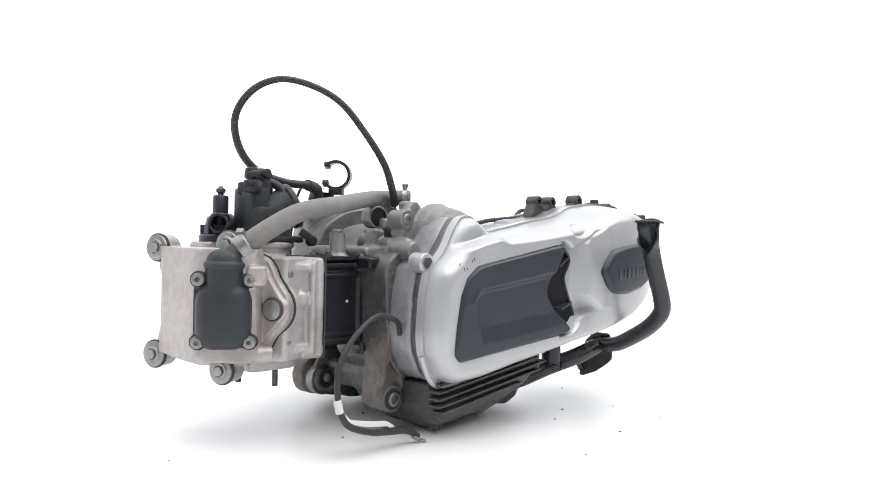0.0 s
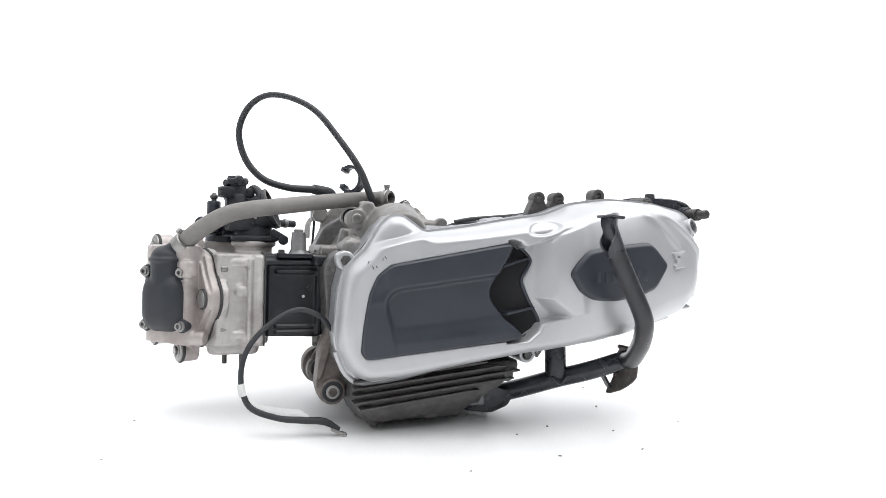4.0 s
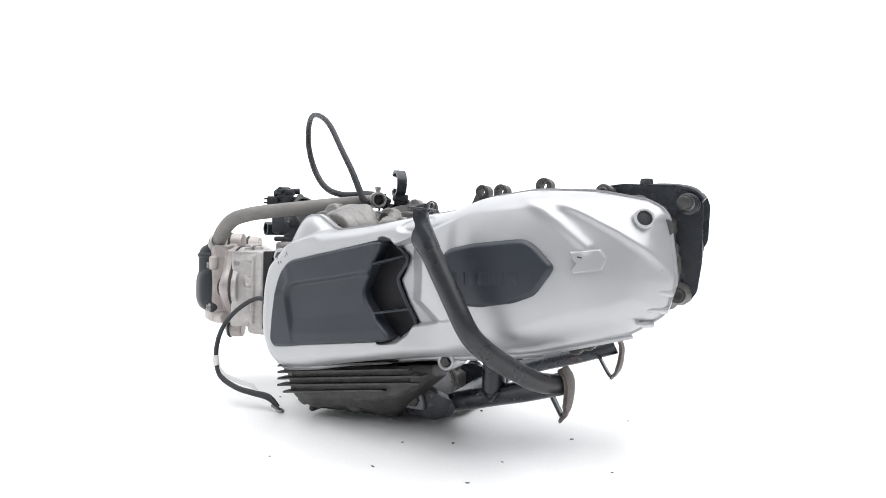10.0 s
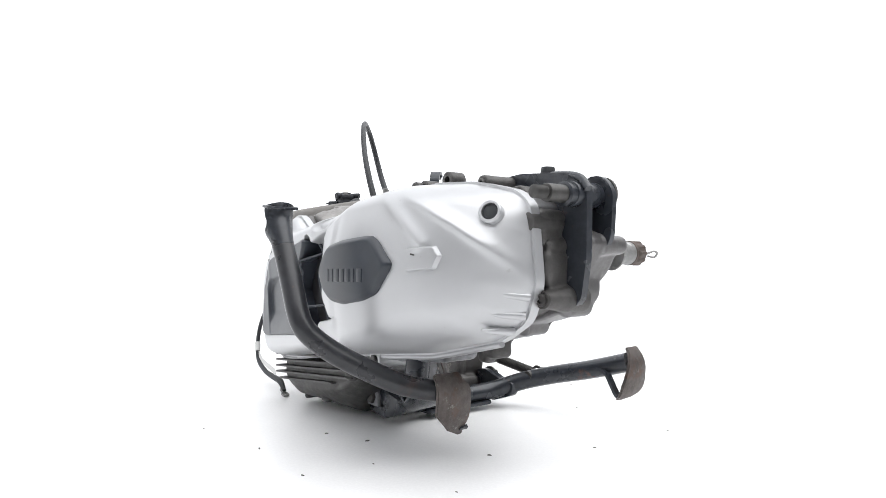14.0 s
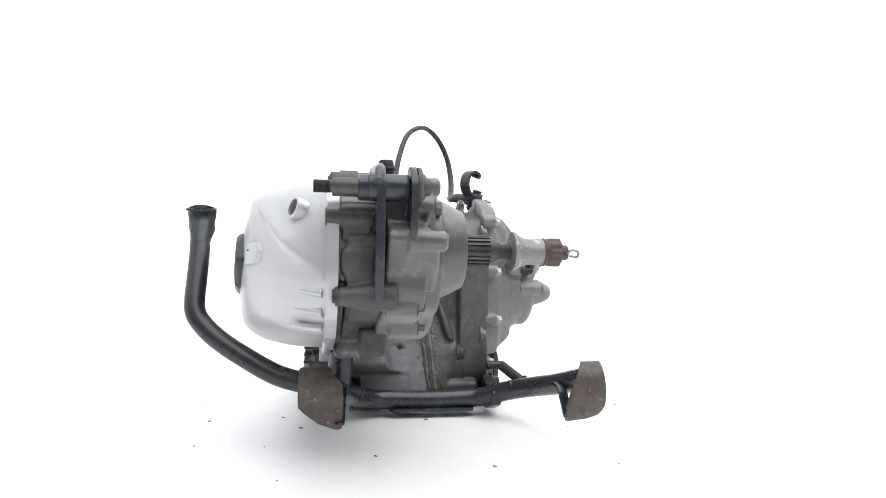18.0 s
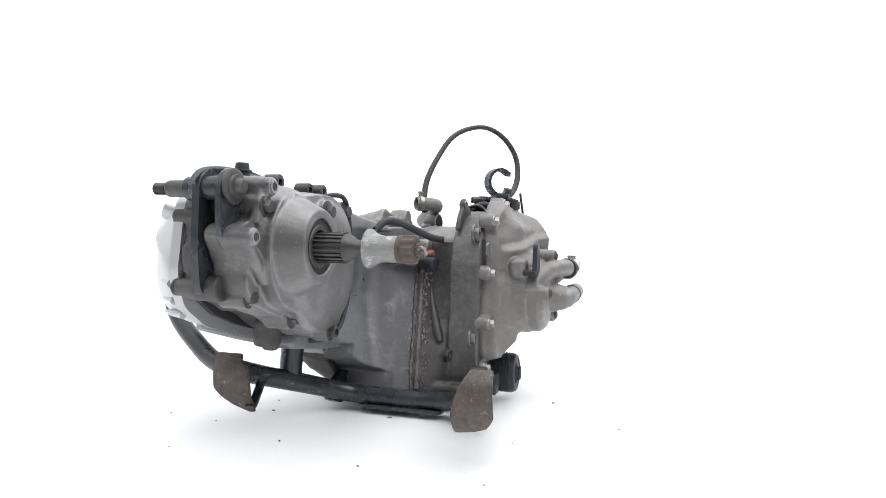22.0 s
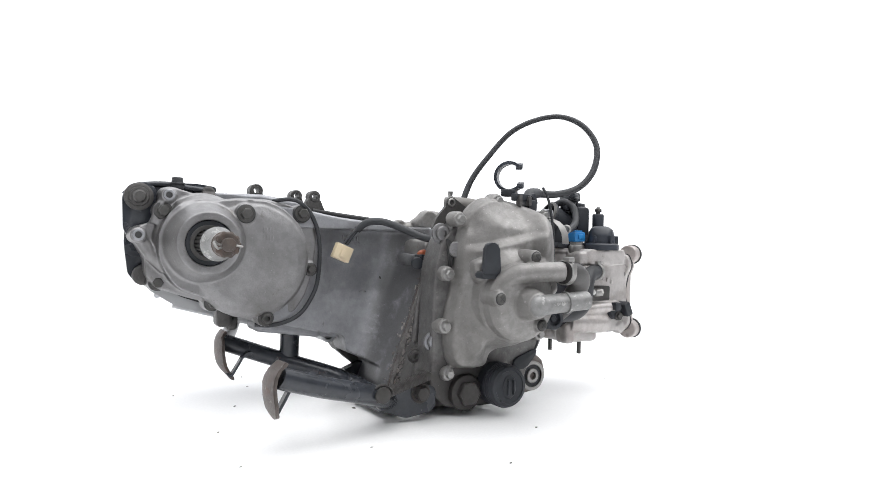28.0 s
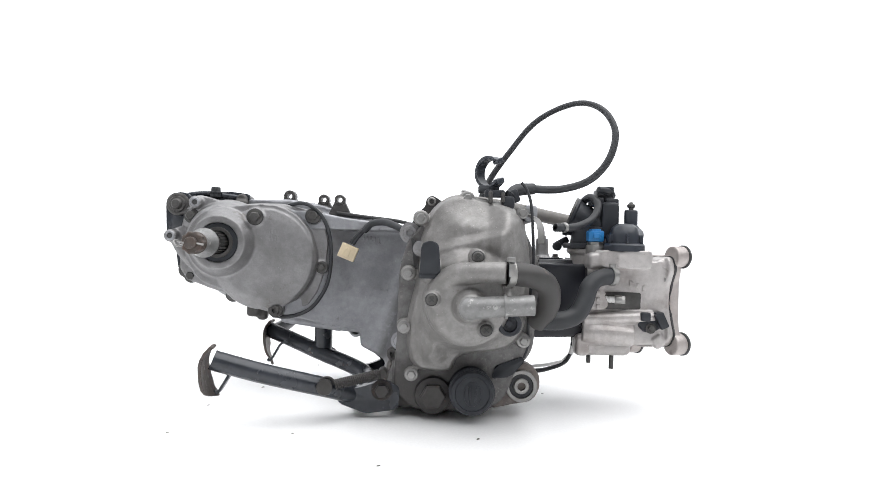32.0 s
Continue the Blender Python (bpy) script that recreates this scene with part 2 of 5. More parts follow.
def place(axis, u, v, w):
    """A point from two flat coordinates and the depth along an axis."""
    return {"x": (w, u, v), "y": (u, w, v), "z": (u, v, w)}[axis]


def prism(poly, axis, lo, hi, edge=0.003, corner=0.0, seg=2, bm=None, taper=0.0):
    """An outline drawn through a depth, with bevelled rims. taper: how far the far end shrinks."""
    if corner:
        poly = fillet(poly, corner)
    bm = bm or bmesh.new()
    cx = sum(p[0] for p in poly) / len(poly)
    cy = sum(p[1] for p in poly) / len(poly)
    first = len(bm.verts)
    a = [bm.verts.new(place(axis, u, v, lo)) for u, v in poly]
    b = []
    for u, v in poly:
        d = math.hypot(u - cx, v - cy) or 1
        b.append(bm.verts.new(place(axis, u - (u - cx) / d * taper, v - (v - cy) / d * taper, hi)))
    fa, fb = bm.faces.new(a), bm.faces.new(b[::-1])
    k = len(poly)
    for i in range(k):
        bm.faces.new((a[i], b[i], b[(i + 1) % k], a[(i + 1) % k]))
    if edge:
        es = set(fa.edges) | set(fb.edges)
        bmesh.ops.bevel(bm, geom=list(es), offset=edge, segments=seg, profile=0.5, affect="EDGES", clamp_overlap=True)
    return bm


def box(c, s, edge=0.002, rot=(0, 0, 0), bm=None, seg=2):
    b = bmesh.new()
    bmesh.ops.create_cube(b, size=1)
    for v in b.verts:
        v.co = Vector((v.co.x * s[0], v.co.y * s[1], v.co.z * s[2]))
    if edge:
        bmesh.ops.bevel(b, geom=b.edges[:], offset=min(edge, min(s) * 0.45), segments=seg, profile=0.5, affect="EDGES")
    m = pose(*c, *rot)
    for v in b.verts:
        v.co = m @ v.co
    return join(bm, b)


def join(a, b):
    """Adds bmesh b to bmesh a."""
    if a is None:
        return b
    me = bpy.data.meshes.new("tmp")
    b.to_mesh(me)
    b.free()
    a.from_mesh(me)
    bpy.data.meshes.remove(me)
    return a


def ball(c, s, rot=(0, 0, 0), bm=None, n=24):
    b = bmesh.new()
    bmesh.ops.create_uvsphere(b, u_segments=n, v_segments=n // 2, radius=1)
    m = pose(*c, *rot)
    for v in b.verts:
        v.co = m @ Vector((v.co.x * s[0], v.co.y * s[1], v.co.z * s[2]))
    return join(bm, b)


def curve_points(pts, step=8):
    pts = [Vector(p) for p in pts]
    q = [2 * pts[0] - pts[1], *pts, 2 * pts[-1] - pts[-2]]
    out = []
    for i in range(1, len(q) - 2):
        for j in range(step):
            t = j / step
            a, b, c, d = q[i - 1:i + 3]
            out.append(0.5 * (2 * b + (c - a) * t + (2 * a - 5 * b + 4 * c - d) * t * t + (3 * b - a - 3 * c + d) * t ** 3))
    out.append(pts[-1])
    return out


def tube(pts, r, n=14, step=8, bm=None, smooth=True, bore=0.0, flat=1.0, side=None):
    """A round bar or hose along a smooth line; r is one radius or one for each point."""
    path = curve_points(pts, step) if smooth else [Vector(p) for p in pts]
    m = len(path)
    if isinstance(r, (int, float)):
        rad = [r] * m
    else:
        rad = list(np.interp(np.linspace(0, len(r) - 1, m), range(len(r)), r))
    bm = bm or bmesh.new()
    t0 = (path[1] - path[0]).normalized()
    u = frame_of(t0)[1] if side is None else Vector(side)
    rings = []
    for i, p in enumerate(path):
        t = (path[min(i + 1, m - 1)] - path[max(i - 1, 0)]).normalized()
        u = (u - t * u.dot(t)).normalized()
        v = t.cross(u)
        rings.append([bm.verts.new(p + (u * math.cos(k * math.tau / n) + v * math.sin(k * math.tau / n) * flat) * rad[i]) for k in range(n)])
    for a, b in zip(rings, rings[1:]):
        for k in range(n):
            bm.faces.new((a[k], a[(k + 1) % n], b[(k + 1) % n], b[k]))
    for end, nxt in ((rings[0], path[1] - path[0]), (rings[-1], path[-2] - path[-1])):
        if bore:
            c = sum((w.co for w in end), Vector()) / n
            inner = [bm.verts.new(c + (w.co - c) * bore) for w in end]
            deep = [bm.verts.new(w.co + nxt.normalized() * 0.02) for w in inner]
            for k in range(n):
                j = (k + 1) % n
                bm.faces.new((end[k], end[j], inner[j], inner[k]))
                bm.faces.new((inner[k], inner[j], deep[j], deep[k]))
            bm.faces.new(deep)
        else:
            bm.faces.new(end)
    return bm


LUMP_SHIFT = Vector((3.1, 7.7, 1.3))


def strap(path, axis, width, thick):
    b = bmesh.new()
    rows = []
    for i, q in enumerate(path):
        tg = (path[min(i + 1, len(path) - 1)] - path[max(i - 1, 0)]).normalized()
        nn = tg.cross(axis).normalized()
        rows.append([b.verts.new(q + axis * s * width / 2 + nn * k * thick / 2) for s, k in ((-1, -1), (1, -1), (1, 1), (-1, 1))])
    for r0, r1 in zip(rows, rows[1:]):
        for k in range(4):
            b.faces.new((r0[k], r0[(k + 1) % 4], r1[(k + 1) % 4], r1[k]))
    b.faces.new(rows[0])
    b.faces.new(rows[-1][::-1])
    return b


def fuse(bm, voxel=0.002, rounds=4, name="casting", lump=0.0005):
    """Melts overlapping solids into one casting with soft inner corners."""
    me = bpy.data.meshes.new("tmp")
    bmesh.ops.recalc_face_normals(bm, faces=bm.faces)
    bm.to_mesh(me)
    bm.free()
    ob = new("tmp", me)
    r = ob.modifiers.new("melt", "REMESH")
    r.mode, r.voxel_size, r.use_smooth_shade = "VOXEL", voxel, True
    s = ob.modifiers.new("soften", "SMOOTH")
    s.factor, s.iterations = 0.5, rounds
    dg = bpy.context.evaluated_depsgraph_get()
    out = bpy.data.meshes.new_from_object(ob.evaluated_get(dg))
    bpy.data.objects.remove(ob)
    bpy.data.meshes.remove(me)
    out.name = name
    if lump:
        k = len(out.vertices)
        co, no = np.empty(k * 3), np.empty(k * 3)
        out.vertices.foreach_get("co", co)
        out.vertex_normals.foreach_get("vector", no)
        co, no = co.reshape(-1, 3), no.reshape(-1, 3)
        amp = np.array([noise.noise(p * 45.0) + 0.5 * noise.noise(p * 120.0 + LUMP_SHIFT) for p in map(Vector, co)])
        co = co + no * (amp * lump)[:, None]
        out.vertices.foreach_set("co", co.ravel())
        out.update()
    out.shade_smooth()
    return out


def hexagon(p, d, r, h, bm=None):
    a, u, v = frame_of(d)
    bm = bm or bmesh.new()
    p = Vector(p)
    lo = [bm.verts.new(p + (u * math.cos(k * math.tau / 6) + v * math.sin(k * math.tau / 6)) * r) for k in range(6)]
    mid = [bm.verts.new(w.co + a * h * 0.85) for w in lo]
    top = [bm.verts.new(p + a * h + (w.co - p) * 0.86) for w in lo]
    for x, y in ((lo, mid), (mid, top)):
        for k in range(6):
            bm.faces.new((x[k], x[(k + 1) % 6], y[(k + 1) % 6], y[k]))
    bm.faces.new(top)
    bm.faces.new(lo[::-1])
    return bm


def bolt(parent, p, d, r=0.006, h=0.006, mat=None, socket=False, name="bolt", washer=True, label=""):
    """A flanged hexagon or socket-head bolt standing on p along d."""
    a = Vector(d).normalized()
    p = Vector(p)
    bm = None
    if washer:
        bm = cyl(p - a * 0.002, p + a * 0.0015, r * 1.45, n=20, edge=0.0006)
        p = p + a * 0.0015
    if socket:
        s = lathe([(r, -0.001), (r, h - 0.0008), (r - 0.0008, h), (r * 0.55, h), (r * 0.5, h * 0.35), (0, h * 0.35)], p, a, 18)
        bm = join(bm, s)
    else:
        bm = join(bm, hexagon(p - a * 0.001, a, r, h + 0.001))
    return part(name, bm, mat or M_STEEL, parent, label)


# ---- floor ----
def make_floor():
    bm = lathe([(0.0, 0.0), (0.5, 0.0), (2.0, 0.0), (12.0, 0.0), (12.0, -0.05), (0.0, -0.05)], (0, 0, 0), (0, 0, 1), 64)
    fl = new("floor", finish(bm, "floor"))
    fl.data.materials.append(M_FLOOR)
    tagged(fl, "seamless white painted studio floor with faint smudges", "floor", kind="structure")

    # out of view: added to block light from the camera side
    wall = new("blocker_behind_camera", finish(box((0, BLOCKER_Y, 1.3), (7.0, 0.12, 2.6), 0.01), "blocker_behind_camera"))
    wall.data.materials.append(M_BLOCK_FRONT)
    tagged(wall, "unseen grey panel that dims light from the camera side", "wall", kind="structure")
    # another unseen panel, put here to darken what the east side sends
    side = new("blocker_east", finish(box((3.4, 0.1, 1.3), (0.12, 5.2, 2.6), 0.01), "blocker_east"))
    side.data.materials.append(M_BLOCK_EAST)
    tagged(side, "unseen grey panel that dims light from the east", "wall", kind="structure")
    # unseen too: its pale face takes some brightness off the west
    pale = new("blocker_west", finish(box((-3.4, 0.1, 1.3), (0.12, 5.2, 2.6), 0.01), "blocker_west"))
    pale.data.materials.append(M_BLOCK_WEST)
    tagged(pale, "unseen pale panel that softly dims light from the west", "wall", kind="structure")


make_floor()

# ---- the engine ----
engine = new("scooter_engine")
tagged(engine, "used scooter engine with silver cover and black centre stand", "engine")


def smooth01(a, b, x):
    t = np.clip((x - a) / (b - a), 0, 1)
    return t * t * (3 - 2 * t)


def resample(poly, n):
    p = np.array([*poly, poly[0]], float)
    s = np.concatenate([[0], np.cumsum(np.hypot(*np.diff(p, axis=0).T))])
    q = np.linspace(0, s[-1], n, endpoint=False)
    return np.stack([np.interp(q, s, p[:, 0]), np.interp(q, s, p[:, 1])], 1)


def edge_distance(pts, poly):
    d = np.full(len(pts), 9.0)
    for a, b in zip(poly, np.roll(poly, -1, axis=0)):
        ab = b - a
        t = np.clip(((pts - a) @ ab) / (ab @ ab + 1e-12), 0, 1)
        d = np.minimum(d, np.hypot(*(pts - a - t[:, None] * ab).T))
    return d


def line_distance(x, z, a, b):
    """Distance from a stretch, and the signed distance above its line."""
    a, b = np.array(a), np.array(b)
    ab = b - a
    t = np.clip(((x - a[0]) * ab[0] + (z - a[1]) * ab[1]) / (ab @ ab), 0, 1)
    nx, nz = -ab[1] / np.hypot(*ab), ab[0] / np.hypot(*ab)
    return np.hypot(x - a[0] - t * ab[0], z - a[1] - t * ab[1]), (x - a[0]) * nx + (z - a[1]) * nz


def relief(poly, spine, height, back, count=220, rings=40, corner=0.012):
    """A pressed shell: an outline in the upright plane of the engine's side, bulging by height(x, z, d)."""
    edge = resample(fillet(poly, corner), count)
    a, b = np.array(spine[0]), np.array(spine[1])
    t = np.clip(((edge - a) @ (b - a)) / ((b - a) @ (b - a)), 0, 1)
    core = a + t[:, None] * (b - a)
    s = np.linspace(0, 1, rings) ** 1.6
    pts = np.concatenate([edge + (core - edge) * k for k in s])
    y = -height(pts[:, 0], pts[:, 1], edge_distance(pts, edge))
    bm = bmesh.new()
    vs = [bm.verts.new((px, py, pz)) for (px, pz), py in zip(pts, y)]
    for i in range(rings - 1):
        for k in range(count):
            j = (k + 1) % count
            bm.faces.new((vs[i * count + k], vs[i * count + j], vs[(i + 1) * count + j], vs[(i + 1) * count + k]))
    low = [bm.verts.new((px, -back, pz)) for px, pz in edge]
    for k in range(count):
        j = (k + 1) % count
        bm.faces.new((low[k], low[j], vs[j], vs[k]))
    bm.faces.new(low)
    bmesh.ops.remove_doubles(bm, verts=bm.verts[:], dist=2e-5)
    return bm


def inside(x, z, poly):
    """True where a point lies within a flat outline."""
    hit = np.zeros(np.shape(x), bool)
    for (x0, z0), (x1, z1) in zip(poly, poly[1:] + poly[:1]):
        if z0 != z1:
            hit ^= ((z0 > z) != (z1 > z)) & (x < (x1 - x0) * (z - z0) / (z1 - z0) + x0)
    return hit


COVER = [(-.153, .127), (-.150, .175), (-.143, .203), (-.118, .226), (-.104, .252), (-.092, .266), (-.074, .269), (-.055, .256),
         (-.045, .249), (.014, .257), (.06, .266), (.124, .276), (.16, .291), (.214, .299), (.281, .297), (.338, .286), (.357, .272),
         (.362, .235), (.367, .198), (.356, .1625), (.320, .1385), (.219, .112), (.164, .104), (.132, .099), (.075, .093), (-.024, .077),
         (-.08, .067), (-.118, .065), (-.138, .078), (-.150, .104)]


PANEL = [(-.126, .105), (-.124, .135), (-.118, .174), (-.109, .195), (-.094, .2075), (.053, .2365), (.036, .203), (.020, .1735), (.040, .148), (.069, .1215), (-.104, .098), (-.12, .097)]
VENT = [(.050, .237), (.058, .2345), (.0765, .217), (.072, .203), (.0655, .190), (.076, .166), (.0895, .142), (.083, .131), (.070, .121), (.040, .148), (.0195, .1735), (.036, .203)]


def front_level(x):
    return 0.184 + 0.16 * (np.clip(x, -0.13, 0.07) + 0.13)


def ridge_line(x, z, pts):
    """Distance from a bent line."""
    return np.min([line_distance(x, z, p, q)[0] for p, q in zip(pts, pts[1:])], axis=0)


def cover_height(x, z, d):
    dome = 0.2355 - np.where(x > .19, 2.4, 2.0) * (x - .19) ** 2 - np.where(z > .2, 2.6, 1.5) * (z - .2) ** 2
    d1 = ridge_line(x, z, [(.232, .289), (.258, .279), (.281, .267), (.311, .251), (.34, .232), (.362, .211)])
    d2 = ridge_line(x, z, [(.215, .286), (.230, .277), (.254, .259), (.272, .243), (.283, .233)])
    e1 = z - np.interp(x, [.2, .232, .281, .311, .34, .362], [.295, .289, .267, .251, .232, .211])
    dome = dome - 0.34 * np.clip(e1, 0, .05) * smooth01(.21, .26, x)
    dome = dome + .0042 * np.exp(-(d1 / .0060) ** 2) + .0034 * np.exp(-(d2 / .0060) ** 2)
    rail = front_level(x) + (dome - front_level(x)) * smooth01(.095, .165, x)
    xr = .084 + np.clip(np.abs(z - .203) - .034, 0, 1) * np.where(z < .203, 1.05, .7)
    valley = np.minimum(dome, .199 + np.clip(x - xr, 0, 1) * 1.05)
    band = smooth01(0, .004, z - (.136 + .2 * (x - .08))) * smooth01(0, .004, (.234 + .4 * (x - .072)) - z)
    band = band * smooth01(.045, .062, x) * (1 - smooth01(.135, .15, x))
    level = rail + (valley - rail) * band
    # the tower over the crank, and the shallow thumb dimple on the upper rail
    tower = smooth01(0, .008, z - (.225 + .28 * (x + .105))) * (1 - smooth01(-.055, -.043, x))
    level = level - .02 * tower
    scoop = np.hypot((x - .092) / .0235, (z - .254 - .19 * (x - .092)) / .0092)
    level = level - .008 * smooth01(1.03, .72, scoop)
    # seat of the dark insert and of the vent behind it
    pts = np.stack([x, z], 1)
    union = PANEL[:5] + VENT[:9] + PANEL[10:]
    signed = edge_distance(pts, np.array(union)) * np.where(inside(x, z, union), 1, -1)
    sink = smooth01(np.where(x > .045, -.004, .0), .0045, signed)
    level = level + (np.minimum(level - .010, .1975 - .012 * smooth01(.075, .04, x)) - level) * sink
    base = .143 + .015 * smooth01(.02, -.06, x)
    w = .016 + .003 * smooth01(.0, .1, x) + .017 * smooth01(.12, .3, x) * (1 - smooth01(.2, .26, z)) + .006 * smooth01(.12, .2, x) * (1 - smooth01(.26, .32, x))
    u = np.clip((d - .003) / w, 0, 1)
    return base + (level - base) * np.sqrt(np.clip(1 - (1 - u) ** 2.2, 0, 1))


bm = relief(COVER, ((-.08, .155), (.27, .205)), cover_height, .132, 480, 140, .010)
for v in bm.verts:
    if v.co.y > -.1325:
        v.co.y -= .015 * float(smooth01(.02, -.06, np.array(v.co.x)))
cover = part("transmission_cover", bm, M_SILVER, engine,
             "silver painted transmission cover with small scratches", 60)

part("rim_bead", tube([(x * 1.002, -.1405 - .015 * float(smooth01(.02, -.06, np.array(x))), z - .001) for x, z in COVER[20:30]], .0034, 10, 4), M_SILVER, cover)
for x, z, w, h, tilt in ((-.119, .209, .0012, .004, 20), (-.114, .2035, .001, .0045, -25), (-.110, .2045, .0012, .003, -30), (-.100, .2155, .001, .004, -35), (-.103, .213, .0008, .003, 10)):
    y = -float(cover_height(np.array([x]), np.array([z]), edge_distance(np.array([[x, z]]), np.array(COVER)))[0])
    part("paint_chip", box((x, y, z), (w, .0008, h), .0003, (0, tilt, 0)), M_DARKSTEEL, cover)

# dark insert at the cover's front, its chevron vent and louvres


def panel_height(x, z, d):
    top = front_level(x) + .0035
    below = (.181 + .16 * (x + .085)) - z
    beside = x + .25 * (z - .15) + .098
    r = .024
    depth = r - np.hypot(np.clip(r - below, 0, r), np.clip(r - beside, 0, r))
    lo = smooth01(.0, .006, depth) * smooth01(0, .022, z - (.112 + .125 * (x + .099)))
    ridge = .0012 * np.exp(-((depth + .002) / .003) ** 2)
    return top - .0045 * lo + ridge - .004 * (1 - np.clip(d / .0035, 0, 1)) ** 2


part("side_panel", relief(PANEL, ((-.075, .148), (-.005, .17)), panel_height, .172, 240, 44, .014), M_PANEL, cover,
             "anthracite grained plastic insert", 50)
well = prism(VENT, "y", -.180, -.2012, .0, .004)
for v in well.verts:
    if v.co.y < -.19:
        v.co.y += .012 * float(smooth01(.075, .03, np.array(v.co.x - .35 * abs(v.co.z - .178) + .01)))
# shallow recess, its deep shade put into the black colour
part("vent_recess", well, M_HOLLOW, cover, "chevron-shaped vent recess painted black for its inner shade")
part("vent_rim", tube([(u, -.2015, v) for u, v in VENT[1:9]], .0022, 8, 4), M_PANEL, cover)
for z0, z1, x0, x1 in ((.206, .2165, .036, .074), (.150, .1565, .042, .083)):
    louvre = bmesh.new()
    low = [louvre.verts.new(q) for q in ((x0, -.2, z0), (x1, -.2, z1), (x1, -.2045, z1), (x0, -.216, z0))]
    up = [louvre.verts.new(w.co + Vector((0, 0, .0025))) for w in low]
    louvre.faces.new(low), louvre.faces.new(up[::-1])
    for i in range(4):
        louvre.faces.new((low[i], up[i], up[(i + 1) % 4], low[(i + 1) % 4]))
    part("louvre", louvre, M_PANEL, cover)

# badge plate on the dome, its name as plain raised bars
EMBLEM = [(.118, .1995), (.127, .214), (.140, .228), (.17, .2345), (.216, .2395), (.2245, .2395), (.2345, .234), (.254, .2130), (.252, .2065), (.236, .1825), (.215, .174), (.178, .167), (.148, .1685), (.131, .178)]


def emblem_height(x, z, d):
    return 0.2395 - 1.1 * (x - .188) ** 2 - 1.6 * (z - .2) ** 2 - .0045 * (1 - np.clip(d / .005, 0, 1)) ** 2


emblem = part("emblem_plate", relief(EMBLEM, ((.16, .198), (.215, .204)), emblem_height, .215, 160, 24, .006), M_PANEL, cover, "anthracite plastic badge plate")
for k, w in enumerate((.007, .003, .008, .0085, .0085, .003, .009)):
    x = .150 + k * .0108
    y = -float(emblem_height(np.array(x), np.array(.2), np.array(1.0)))
    part("raised_mark", box((x, y, .1985 + .05 * (x - .19)), (w, .0009, .0135), .0003), M_PANEL, emblem)
badge = [(.267, .2285), (.283, .2305), (.297, .232), (.304, .222), (.299, .209), (.285, .207), (.271, .205), (.269, .211), (.2735, .2165), (.2685, .223)]


def badge_height(x, z, d):
    return cover_height(x, z, np.full_like(x, .05)) - .0014 + .0055 * np.clip(d / .0018, 0, 1)


part("arrow_badge", relief(badge, ((.283, .2165), (.290, .219)), badge_height, .18, 110, 16, .0015), M_SILVER, cover,
     "small shield-shaped raised badge in silver", 30)
part("badge_mark", box((.278, -.2195, .2225), (.005, .0016, .0015), .0003, (0, 10, 12)), M_DARKSTEEL, cover)
for (x0, z0), (x1, z1) in (((.340, .1895), (.3595, .186)), ((.333, .1705), (.3545, .168)), ((.330, .1545), (.3400, .1520))):
    ya = -float(cover_height(np.array([x0]), np.array([z0]), np.array([.025]))[0])
    part("rib", tube([(x0, ya + .006, z0), ((x0 + x1) / 2, ya * .5 - .072, (z0 + z1) / 2), (x1, -.145, z1)], (.0010, .0036, .0044), 12, 5), M_SILVER, cover)

# the cover's fixing points
part("ear", fuse(join(cyl((-.139, -.128, .2105), (-.139, -.1505, .2105), .0115), box((-.132, -.139, .205), (.018, .02, .02), .004, (0, 40, 0))), .0014, 3), M_SILVER, cover)
bolt(cover, (-.139, -.1505, .2105), (0, -1, 0), .0066, .003, M_DARKSTEEL, washer=False)
plug_at, plug_dir = Vector((.3335, -.1715, .2635)), Vector((.42, -.86, .28)).normalized()
part("collar", ring(plug_at - plug_dir * .012, plug_at + plug_dir * .0035, .0112, .0082, 30), M_SILVER, cover)
part("rubber_plug", cyl(plug_at - plug_dir * .012, plug_at + plug_dir * .0015, .0081, edge=.002), M_RUBBER, cover)
part("ear", fuse(join(ring((.103, -.10, .0905), (.103, -.146, .0905), .0115, .0065), box((.103, -.122, .099), (.023, .046, .012), .003)), .0014, 3), M_SILVER, cover)
bolt(cover, (.103, -.144, .0905), (0, -1, 0), .0062, .005, M_DARKSTEEL, washer=False)

# ---- transmission case behind the cover ----
CASE = []
for x, z in COVER:
    inset = float(smooth01(.2, .28, np.array(x))) * (z < .195)
    CASE.append((x * .985 - .028 * inset, z * .985 + .003 + .022 * inset))
bm = prism(CASE, "y", -.134, -.095, .004)
part("case_flange", prism([(x * .985, z) for x, z in CASE if x < -.05], "y", -.150, -.1335, .003, 0, 2), M_CRANK, engine, "grimy cast flange under the cover edge")


def seam(z):
    """The upright joint of the two case halves leans back towards its foot."""
    z = min(max(z, .028), .205)
    return .016 + (.127 - z) * .38, .001 + (.127 - z) * .10


